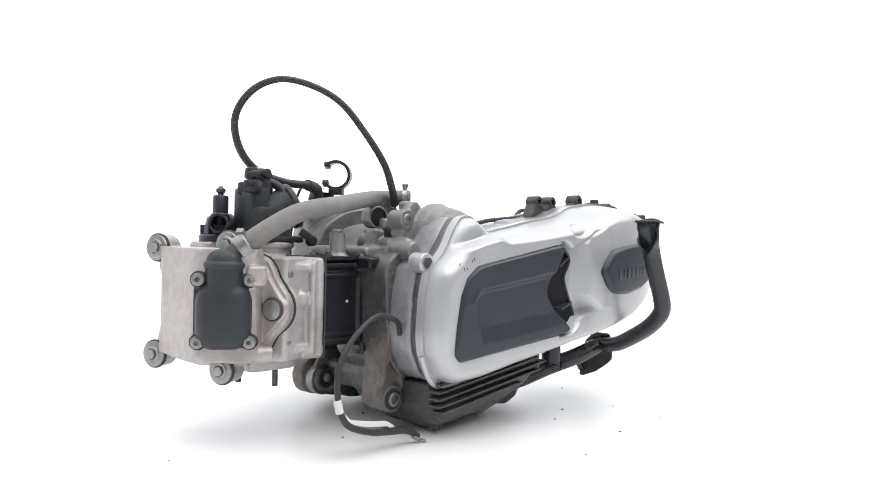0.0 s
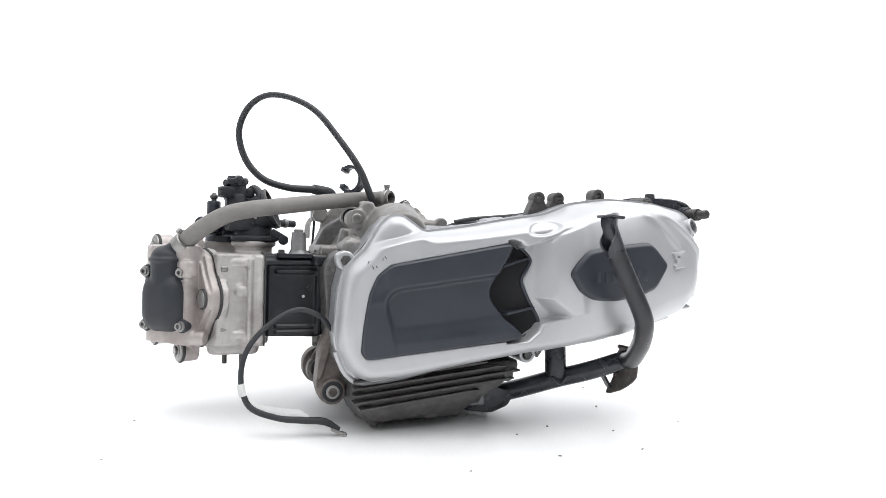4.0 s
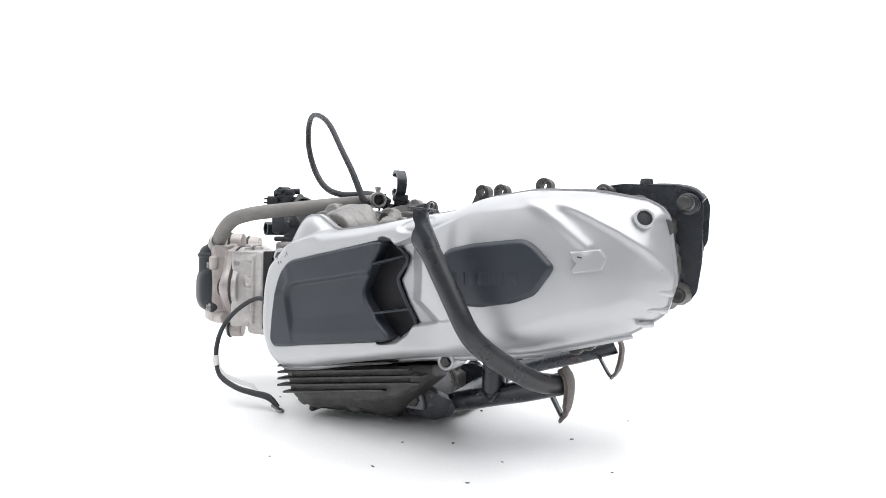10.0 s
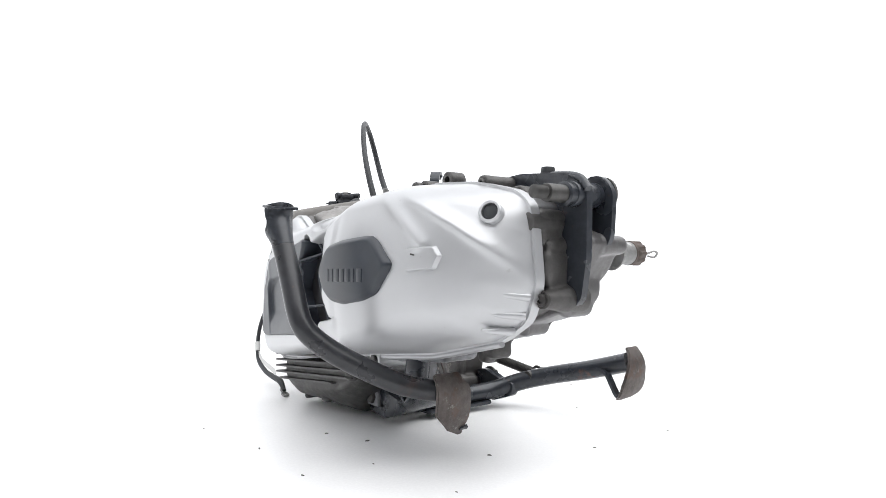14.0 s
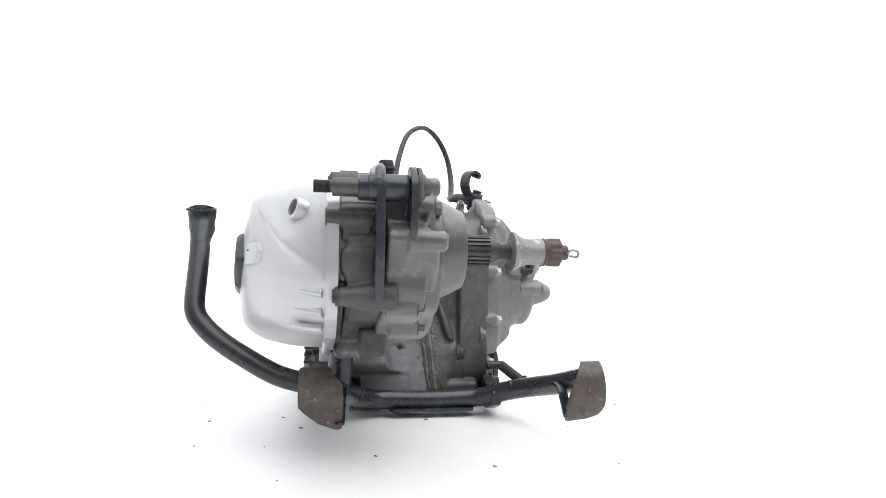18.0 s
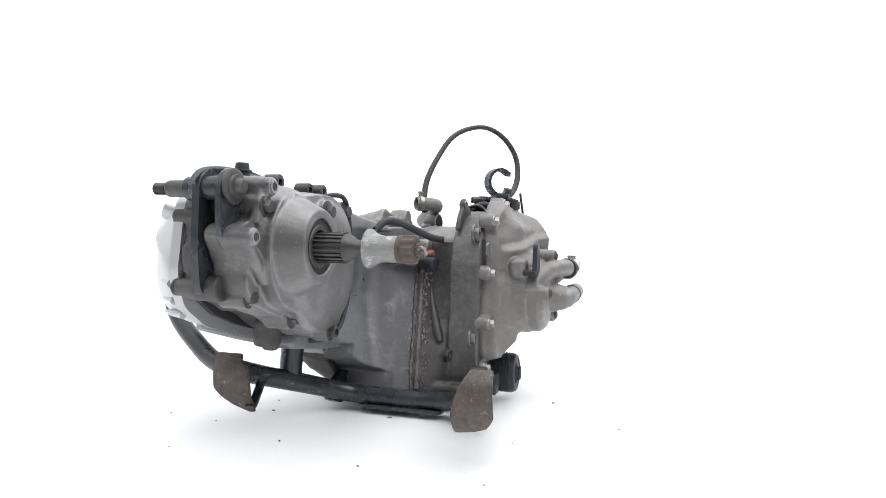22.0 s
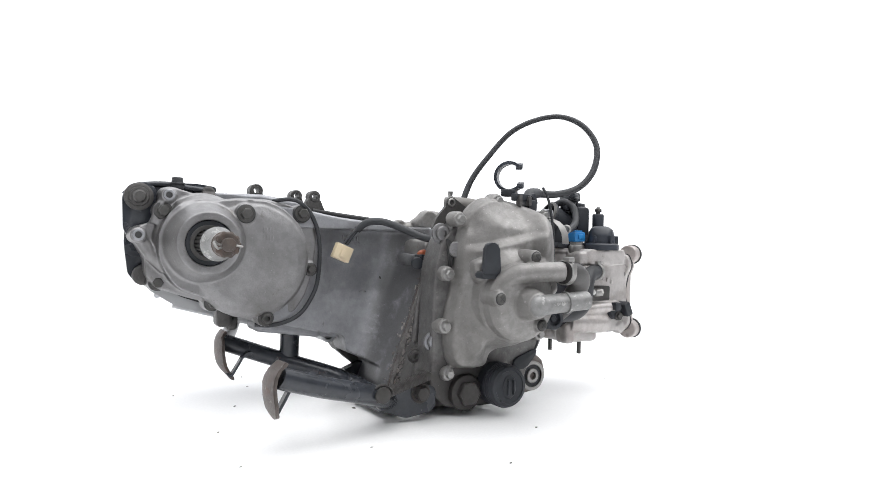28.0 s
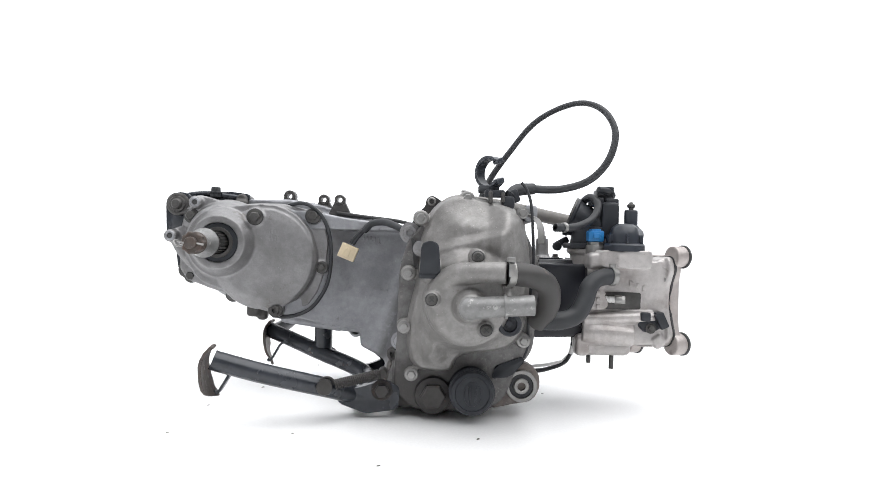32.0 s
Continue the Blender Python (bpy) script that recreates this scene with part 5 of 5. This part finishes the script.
for u, z in CAPS:
    q = on_corner(u, .002, z)
    bb = cyl(q, q + n * .0035, .0068)
    part("flange_bolt", join(bb, lathe([(.0048, .003), (.0048, .006), (.0026, .006), (.0022, .0035), (0, .0035)], q, n, 18)), M_STEEL, elbow)

# grey hose from the elbow to the crankcase
hose = part("coolant_hose", tube([(-.326, -.059, .224), (-.305, -.074, .243), (-.277, -.084, .261), (-.25, -.083, .269), (-.219, -.077, .274), (-.135, -.030, .287), (-.098, -.012, .2915), (-.081, -.010, .293), (-.067, -.019, .294), (-.056, -.031, .294)], (.0108, .0108, .0106, .0104, .0104, .0102, .0102, .0102, .0102, .0102), 20, 8, bore=.8), M_HOSE, engine, "faded grey rubber coolant hose")
part("hose_clamp", join(ring((-.3285, -.0592, .2212), (-.3200, -.0652, .2290), .0142, .0108), box((-.3270, -.0600, .2395), (.01, .008, .006), .001, (0, 40, 30))), M_STEEL, hose, "bright steel band clamp")
part("hose_clamp", join(ring((-.0635, -.023, .294), (-.0585, -.0285, .294), .0122, .0102), cyl((-.061, -.026, .304), (-.061, -.026, .313), .003, .0045)), M_STEEL, hose)

# ---- throttle body ----
TD = Vector((.91, -.22, .37)).normalized()
TC = Vector((-.241, .0245, .2645))
bm = lathe([(.020, -.022), (.022, -.012), (.0225, 0), (.0235, .010), (.0262, .024), (.0285, .026), (.0285, .031), (.0255, .031), (.0225, .012), (.021, .004), (0, .004)], TC, TD, 36)
cyl((-.236, .030, .229), (-.238, .031, .262), .0265, .024, bm=bm)
box((-.236, .03, .234), (.062, .058, .008), .003, (0, 0, 0), bm)
box((-.262, .03, .270), (.026, .046, .052), .006, (0, 0, 0), bm)
box((-.252, .018, .258), (.045, .03, .03), .006, (0, 0, 10), bm)
thr = part("throttle_body", bm, M_BLACK, engine, "black throttle body with open inlet mouth")
part("throttle_lever", join(box((-.205, -.006, .238), (.024, .005, .010), .002, (0, 30, 0)), cyl((-.199, -.010, .2325), (-.199, .0, .2325), .0065)), M_BLACK, thr)
part("mouth_ring", ring(TC + TD * .0285, TC + TD * .0325, .0288, .0255), M_DARKSTEEL, thr)
# throttle plate set forward, its black standing for shade inside the mouth
part("throttle_shade_plate", lathe([(.0215, .0), (.0215, .0015), (0, .0015)], TC + TD * .019, TD + Vector((0, 0, .1)), 28), M_BLACK, thr)
for k in range(4):
    part("cast_mark", box((-.236 + .002 * k, -.0005, .262 + .0045 * k), (.004, .002, .0025), .0004, (0, 25, 0)), M_STEEL, thr)
bm = box((-.259, .020, .286), (.022, .021, .05), .004)
box((-.260, .020, .310), (.026, .024, .010), .003, (0, 0, 0), bm)
box((-.274, .008, .2955), (.018, .017, .015), .003, (0, 0, 30), bm)
box((-.246, .032, .296), (.02, .018, .014), .003, (0, 0, 0), bm)
cyl((-.266, .030, .3125), (-.246, .042, .3135), .0048, bm=bm)
cyl((-.262, .034, .312), (-.257, .002, .312), .0058, bm=bm)
cyl((-.264, .026, .3100), (-.264, .026, .3190), .0095, .0085, bm=bm)
cyl((-.276, .012, .3080), (-.266, .020, .3080), .0050, bm=bm)
box((-.266, .034, .294), (.02, .016, .016), .003, (0, 0, 20), bm)
box((-.254, .013, .268), (.014, .012, .022), .003, (0, 12, 0), bm)
cyl((-.240, .008, .276), (-.238, .006, .252), .0042, bm=bm)
inj = part("injector_body", bm, M_BLACK, thr, "black injector and sensor connector block")
part("nozzle", cyl((-.258, .020, .314), (-.258, .020, .3195), .0050), M_STEEL, inj)
part("red_seal", box((-.270, .0405, .2900), (.006, .006, .008), .001), M_ORANGE, inj)
for dz in (-.0032, .0032):
    part("pin_slot", box((-.2795, -.0005, .2955 + dz), (.009, .003, .0028), .0005, (0, 0, 30)), M_GASKET_SHADE, inj)
vac = part("vacuum_hose", tube([(-.232, .004, .272), (-.229, .010, .290), (-.232, .020, .299), (-.238, .033, .303), (-.2445, .046, .294), (-.241, .056, .281), (-.228, .070, .268), (-.202, .089, .2585), (-.1735, .1055, .257)], .0054, 12, 7, bore=.6), M_RUBBER, engine, "short dark vacuum hose with open end")
part("hose_clip", ring((-.190, .0965, .2578), (-.185, .0995, .2574), .0068, .0052), M_STEEL, vac)

# ---- thermostat housing with vent, and the blue plug ----
VT = (-.2735, .0800)
VN = (-.2895, .0545)
bm = lathe([(.0272, .228), (.0272, .236), (.0256, .238), (.0214, .239), (.0206, .249), (.0178, .259), (.011, .2645), (0, .2655)], (VT[0], VT[1], 0), (0, 0, 1), 36)
tube([(VT[0], VT[1], .2510), (VN[0], VN[1], .2510), (-.305, .030, .2510)], (.0108, .0110, .0114), 22, 6, bore=.78, bm=bm)
lathe([(.0118, .250), (.0112, .262), (.0092, .264), (.0092, .283), (.008, .285), (0, .285)], (VN[0], VN[1], 0), (0, 0, 1), 24, bm)
for k in range(6):
    a = math.tau * k / 6 + .4
    box((VT[0] + .0220 * math.cos(a), VT[1] + .0220 * math.sin(a), .244), (.008, .003, .012), .001, (0, 0, math.degrees(a)), bm)
therm = part("thermostat_housing", bm, M_PANEL, engine, "dark grey plastic thermostat housing")
part("vent_nipple", lathe([(.0035, .2845), (.0035, .288), (.0055, .289), (.0055, .2925), (.003, .2945), (.0025, .296), (0, .2965)], (VN[0], VN[1], 0), (0, 0, 1), 16), M_DARKSTEEL, therm)
sens = part("temperature_sensor", join(cyl((-.2375, .0635, .220), (-.2375, .0635, .235), .0125), hexagon((-.2375, .0635, .234), (0, 0, 1), .0105, .006)), M_STEEL, engine)
bm = box((-.2375, .0635, .2475), (.021, .018, .015), .002)
box((-.2375, .0635, .2545), (.014, .012, .006), .001, (0, 0, 0), bm)
box((-.2375, .0730, .2480), (.010, .003, .007), .0008, (0, 0, 0), bm)
part("plug", bm, M_BLUE, sens, "bright blue plastic plug")

# ---- pipe clip, pickup plug and cable loop on top ----
ang = radians(42)
e1, e2 = Vector((-math.sin(ang), math.cos(ang), 0)), Vector((0, 0, 1))
cc = Vector((-.088, .092, .3285))
arc = [cc + (e1 * math.cos(a) + e2 * math.sin(a)) * .0195 for a in np.linspace(radians(48), radians(322), 26)]
ax = Vector((math.cos(ang), math.sin(ang), 0))

bm = strap(arc, ax, .0155, .0042)
for i in (0, -1):
    join(bm, box(tuple(arc[i]), (.012, .009, .007), .001, (0, 20, math.degrees(ang))))
pclip = part("pipe_clip", bm, M_PANEL, engine, "open black plastic pipe clip on a metal tab")
part("clip_foot", join(box((-.086, .094, .3055), (.022, .02, .010), .002, (0, 0, 42)), box((-.092, .112, .299), (.026, .010, .010), .002, (0, 0, 0))), M_BLACK, pclip)
part("clip_tab", join(box((-.086, .118, .294), (.005, .010, .016), .0015), box((-.102, .118, .294), (.005, .009, .013), .0015)), M_GRIME, pclip)
part("pickup_plug", join(box((-.118, .10, .297), (.014, .017, .018), .003, (0, 20, 0)), box((-.110, .108, .288), (.016, .02, .016), .003)), M_BLACK, engine, "black moulded pickup connector")
LOOP = [(-.112, .104, .297), (-.124, .092, .306), (-.145, .078, .309), (-.185, .076, .310), (-.222, .084, .322), (-.247, .088, .35), (-.257, .082, .388), (-.246, .063, .42), (-.222, .038, .4355), (-.19, .014, .430), (-.158, -.007, .410), (-.128, -.022, .372), (-.102, -.030, .334), (-.085, -.029, .297), (-.078, -.024, .283)]
loop = part("wiring_loop", tube(LOOP, (.005, .0056, .0058, .0052, .0050, .0050, .0046, .0044, .0040, .0040, .0042, .0043, .0046, .005, .005), 14, 8), M_RUBBER, engine, "black sleeved wiring loop arching over the engine")
part("sleeve_end", tube([(-.112, .104, .297), (-.124, .092, .306), (-.148, .078, .3095)], (.0075, .0085, .0075), 12, 5), M_RUBBER, loop)
arm = strap([Vector((-.124, .114, .2765)), Vector((-.138, .118, .2715)), Vector((-.145, .126, .2670)), Vector((-.148, .134, .2600)), Vector((-.149, .140, .2510)), Vector((-.149, .143, .2360))], Vector((.75, -.66, .0)), .009, .0022)
bracket_arm = part("metal_bracket", arm, M_STEEL, engine, "bent bright metal cable bracket")
bolt(bracket_arm, (-.128, .119, .275), (0, 1, 0), .0055, .004, M_STEEL)
part("bracket_lug", box((-.139, .112, .274), (.018, .012, .022), .004), M_CAST_DARK, engine)

# white connector, its leads and the orange-tipped plug on the case wall
part("white_plug", join(box((.111, -.034, .2165), (.026, .012, .022), .0015, (0, -22, 0)), box((.112, -.027, .2160), (.008, .003, .012), .0008, (0, -22, 0))), M_CREAM, engine, "cream plastic two-pin connector")
for k, dz in ((0, 0), (1, .004)):
    part("lead", tube([(.104 + .004 * k, -.034, .228 + .002 * k), (.096, -.034, .240 + dz), (.085, -.035, .252 + dz * .3)], .0024, 8, 5), M_RUBBER, engine)
part("lead_sleeve", tube([(.088, -.036, .249), (.076, -.030, .260), (.058, -.022, .2625), (.040, -.010, .257), (.024, .004, .2485), (.010, .018, .241), (.0, .032, .238)], .0052, 12, 6), M_RUBBER, engine, "black sleeved connector lead")
part("switch_plug", join(cyl((.0095, .0, .2065), (.0225, .0285, .2035), .0092, .0085), box((.012, .018, .2125), (.013, .014, .008), .002, (0, 0, 25))), M_BLACK, engine)
part("switch_tip", box((.0095, .0165, .2185), (.012, .011, .008), .003, (15, 20, 30)), M_ORANGE, engine, "cracked orange plastic plug tip")
part("breather_hose", tube([(.205, -.058, .286), (.186, -.047, .289), (.170, -.044, .285), (.152, -.047, .268), (.141, -.049, .240), (.1385, -.050, .205), (.142, -.049, .172), (.152, -.048, .149), (.167, -.047, .130), (.187, -.047, .1195), (.208, -.050, .1155), (.226, -.058, .116)], .0030, 10, 7), M_RUBBER, engine, "thin black breather hose")

# ground strap by the sump
STRAP = [(-.150, -.118, .125), (-.165, -.128, .142), (-.193, -.128, .150), (-.226, -.131, .132), (-.249, -.134, .105), (-.256, -.138, .072), (-.246, -.141, .040), (-.215, -.143, .0255), (-.185, -.143, .021), (-.160, -.143, .018), (-.142, -.145, .008)]
st = part("ground_strap", tube(STRAP, (.0033, .0032, .0032, .0032, .0032, .0033, .0036, .0036, .0042, .0046, .003), 12, 7), M_RUBBER, engine, "black earth cable with a white taped length")
part("tape_band", tube([(-.2565, -.1385, .066), (-.2535, -.1395, .052)], .0045, 12, 3), M_TAPE, st)
part("tape_tail", strap([Vector((-.2545, -.141, .055)), Vector((-.238, -.139, .039)), Vector((-.212, -.139, .033)), Vector((-.188, -.141, .030)), Vector((-.178, -.143, .023))], Vector((.0, .4, .9)).normalized(), .0062, .0007), M_TAPE, st)
part("cable_lug", join(ring((-.1385, -.1455, .0015), (-.1375, -.1455, .0045), .006, .0032, 18), box((-.146, -.145, .0065), (.012, .006, .004), .001, (0, 25, 0))), M_STEEL, st)

# ---- centre stand ----
stand = part("centre_stand", tube([(.2505, -.1540, .0815), (.243, -.152, .079), (.20, -.137, .064), (.16, -.117, .051), (.11, -.098, .035), (.082, -.075, .025), (.076, -.045, .022), (.076, 0, .021), (.076, .045, .022), (.084, .075, .026), (.112, .105, .040), (.152, .125, .053), (.20, .137, .066), (.247, .149, .081), (.255, .1508, .0840)], .0126, 22, 8), M_STAND, engine, "black tubular centre stand with chipped paint and rust")
part("lever", tube([(.141, -.2868, .231), (.150, -.286, .214), (.166, -.286, .184), (.177, -.2860, .163), (.184, -.2835, .149), (.190, -.275, .137), (.200, -.257, .122), (.213, -.230, .106), (.231, -.190, .087), (.248, -.149, .079)], .0106, 22, 8, flat=1.08, side=(1, 0, 0)), M_LEVER, stand, "bent black foot lever tube with rust bloom")

part("paint_chip", ball((.1852, -.2893, .1466), (.0036, .0030, .0075), (20, -28, 30)), M_OXIDE, stand, "bare metal where the paint is chipped")


def scoop(low, high, r0, r1, wall):
    """The pressed-open end of the lever: a tube that opens into a wide hollow lip."""
    low, high = Vector(low), Vector(high)
    d = (high - low).normalized()
    u = Vector((0, 1, 0))
    back = u.cross(d).normalized()
    rows, arc = 12, 14
    b = bmesh.new()
    shell = []
    for skin in (0, 1):
        grid = []
        for i in range(rows + 1):
            k = i / rows
            e = k * k * (3 - 2 * k)
            r = r0 + (r1 - r0) * e
            half = math.radians(172 - 112 * min(1, e * 1.5))
            curl = .007 * max(0, k - .62) ** 2 / .1444
            c = low.lerp(high, k) - back * (r - r0) + back * curl
            line = []
            for j in range(arc + 1):
                q = -half + 2 * half * j / arc
                rr = r - wall * skin
                line.append(b.verts.new(c + back * rr * math.cos(q) + u * rr * math.sin(q)))
            grid.append(line)
        shell.append(grid)
    for skin, grid in enumerate(shell):
        for i in range(rows):
            for j in range(arc):
                q = (grid[i][j], grid[i][j + 1], grid[i + 1][j + 1], grid[i + 1][j])
                b.faces.new(q if skin == 0 else q[::-1])
    o, n = shell
    for i in range(rows):
        for j in (0, arc):
            b.faces.new((o[i][j], o[i + 1][j], n[i + 1][j], n[i][j]))
    for i in (0, rows):
        for j in range(arc):
            b.faces.new((o[i][j], o[i][j + 1], n[i][j + 1], n[i][j]))
    bmesh.ops.recalc_face_normals(b, faces=b.faces)
    return b


pad = scoop((.1435, -.2866, .226), (.1245, -.2866, .2645), .0112, .0190, .0024)
box((.1345, -.2866, .2672), (.017, .034, .0032), .0014, (0, 6, 0), pad)
part("lever_pad", pad, M_STAND, stand, "hollow pressed end of the black lever")


FACE_X = [(.0325, .2560), (.036, .2585), (.0392, .2610), (.0474, .2668), (.060, .2700), (.0774, .2712), (.0880, .2690), (.0946, .2650), (.0990, .2610), (.1035, .2568)]
FOOT_RIGHT = [(.1035, .1455, .1690), (.100, .1440, .1700), (.094, .1403, .1705), (.086, .1362, .1712), (.078, .1330, .1718), (.070, .1306, .1722), (.062, .1285, .1727), (.055, .1268, .1728), (.049, .1272, .1698), (.0435, .1278, .1655), (.039, .1284, .1520), (.0358, .1290, .1340)]
FOOT_LEFT = [(.0990, .1345, .1655), (.0965, .1330, .1672), (.0905, .1312, .1676), (.0850, .1240, .1678), (.0800, .1215, .1680), (.0720, .1208, .1682), (.0640, .1204, .1682), (.0570, .1203, .1678), (.0500, .1204, .1610), (.0440, .1206, .1540), (.0365, .1207, .1450), (.0290, .1211, .1275)]


def foot(rows, sign, shift):
    """A pressed skid plate: a lip over the tube's end, bowed out, drawn in to a tongue at the bottom."""
    b = bmesh.new()
    cols, sheets = 6, []
    for skin in (0, -.0042):
        grid = []
        for z, y0, y1 in rows:
            x = float(np.interp(z, [q[0] for q in FACE_X], [q[1] for q in FACE_X])) + shift + skin
            grid.append([b.verts.new((x - 5.5 * ((y0 + (y1 - y0) * k / cols) - .149) ** 2, sign * (y0 + (y1 - y0) * k / cols), z + skin * .5 * (z > .096))) for k in range(cols + 1)])
        sheets.append(grid)
    last = len(rows) - 1
    for grid in sheets:
        for i in range(last):
            for j in range(cols):
                b.faces.new((grid[i][j], grid[i][j + 1], grid[i + 1][j + 1], grid[i + 1][j]))
    o, n = sheets
    for i in range(last):
        for j in (0, cols):
            b.faces.new((o[i][j], o[i + 1][j], n[i + 1][j], n[i][j]))
    for i in (0, last):
        for j in range(cols):
            b.faces.new((o[i][j], o[i][j + 1], n[i][j + 1], n[i][j]))
    bmesh.ops.recalc_face_normals(b, faces=b.faces)
    rim = [e for e in b.edges if len(e.link_faces) == 2 and e.calc_face_angle() > 1.0]
    bmesh.ops.bevel(b, geom=rim, offset=.0010, segments=2, affect="EDGES")
    return b


for rows, sign, shift, ly in ((FOOT_LEFT, -1, -.0115, -.1240), (FOOT_RIGHT, 1, -.0015, .1340)):
    part("foot", foot(rows, sign, shift), M_RUST, stand, "worn rusty stand foot plate")
    dz = max(rows[-1][0] - .0328, -.001)
    line = [(.2585, .040), (.2558, .0372), (.2525, .0388), (.2480, .0460), (.2425, .0555), (.2385, .0625), (.2330, .0672), (.2250, .0690)]
    line = [Vector((x + shift, ly - sign * .004 * i / 7, z + dz)) for i, (x, z) in enumerate(line)]
    part("foot_loop", strap(curve_points(line, 5), Vector((0, 1, 0)), .010, .0034), M_STAND, stand, "strip of sheet folded back from the foot to the tube")
part("bumper_post", tube([(.157, -.118, .105), (.157, -.121, .08), (.157, -.122, .055)], .0145, 20, 4), M_STAND, stand)
part("bumper_wire", tube([(.138, -.131, .052), (.147, -.136, .056), (.157, -.137, .048), (.167, -.136, .058), (.178, -.131, .056)], .002, 8, 6), M_STAND, stand)
part("cross_plate", prism([(.062, -.05), (.062, .062), (.092, .062), (.092, -.05)], "z", .008, .0125, .0015, .006), M_STAND, stand)
part("pivot_plate", prism([(.03, .012), (.03, .045), (.052, .05), (.08, .038), (.1, .034), (.098, .016), (.07, .006)], "y", -.105, -.090, .002, .006), M_STAND, stand)
part("pivot_plate", prism([(.028, .012), (.026, .043), (.05, .05), (.08, .040), (.11, .038), (.108, .02), (.07, .006)], "y", .082, .095, .002, .006), M_STAND, stand)
bolt(stand, (.0495, .095, .0375), (0, 1, 0), .0098, .009, M_OILY, name="pivot_bolt")
part("pivot_ring", ring((.0495, .0945, .0375), (.0495, .0965, .0375), .0138, .0100), M_RUST, stand)
bolt(stand, (.044, -.105, .031), (0, -1, 0), .0095, .008, M_DARKSTEEL, name="pivot_bolt")
part("spring_post", join(cyl((.1205, .100, .0470), (.1205, .133, .0478), .0078), join(cyl((.1205, .1300, .0478), (.1205, .1335, .0478), .0102), cyl((.1205, .112, .0475), (.1205, .116, .0475), .0105))), M_OILY, stand)
part("spring_hook", tube([(.108, .1235, .0500), (.1135, .1235, .0575), (.1215, .1235, .0580), (.1290, .1235, .0520), (.1285, .1235, .0420), (.1210, .1235, .0380)], .0020, 8, 6), M_OILY, stand)
helix = []
a0, b0 = Vector((.1085, .1235, .0497)), Vector((.0525, .110, .0613))
dirn = (b0 - a0).normalized()
_, hu, hv = frame_of(dirn)
for k in range(24 * 10 + 1):
    s = k / 240
    q = a0 + (b0 - a0) * s + (hu * math.cos(k * math.tau / 10) + hv * math.sin(k * math.tau / 10)) * .0058
    helix.append(q)
part("return_spring", tube(helix, .0013, 6, 1, smooth=False), M_OILY, stand, "grimy steel coil return spring")
part("spring_core", cyl(tuple(a0), tuple(b0), .0046), M_OILY, stand)
part("spring_anchor", cyl((.0485, .088, .062), (.0485, .114, .062), .0060), M_OILY, stand)
part("stand_bracket", fuse(box((.17, -.105, .107), (.10, .05, .022), .006, (0, -8, 0)), .002, 4), M_CAST_DARK, engine)
part("side_lug", fuse(join(box((.262, -.092, .128), (.022, .03, .034), .006, (0, 0, 0)), box((.25, -.095, .117), (.016, .02, .024), .005)), .002, 3), M_GRIME, engine)

# ---- flecks that fell on the floor ----
SPOTS = [(.124, -.166, .005), (.245, -.084, .005), (.070, -.190, .004), (.293, .037, .004), (.081, -.281, .0045), (.100, -.006, .006), (.310, -.185, .003), (.187, -.282, .004), (-.194, -.070, .004), (-.033, -.303, .003),
         (.197, -.205, .003), (.042, .287, .004), (-.380, -.016, .003), (-.395, -.171, .003), (.300, .174, .003), (-.102, .004, .006), (-.071, .186, .005), (.152, .171, .003)]
flecks = []
for k, (x, y, s) in enumerate(SPOTS):
    rng = random.Random(k)
    bm = bmesh.new()
    bmesh.ops.create_icosphere(bm, subdivisions=1, radius=s * .62)
    for v in bm.verts:
        v.co = Vector((v.co.x * rng.uniform(.7, 1.3), v.co.y * rng.uniform(.3, .7), max(v.co.z, -.2 * s) * .35 + .07 * s))
    ob = new("debris_chip", finish(bm, "debris_chip"))
    ob.data.materials.append(M_CHIP)
    tagged(ob, "tiny dark flake of dirt on the white floor", "debris", "flakes round the engine")
    flecks.append((ob, x, y, rng.uniform(0, 180)))


def motions():
    """Everything on the turning floor turns with it."""
    times = [t * 1.0 for t in range(33)]
    walk(engine, [(t, pose(0, 0, 0, 0, 0, turn(t))) for t in times])
    for ob, x, y, spin in flecks:
        walk(ob, [(t, Matrix.Rotation(radians(turn(t)), 4, "Z") @ pose(x, y, 0, 0, 0, spin)) for t in times])


motions()
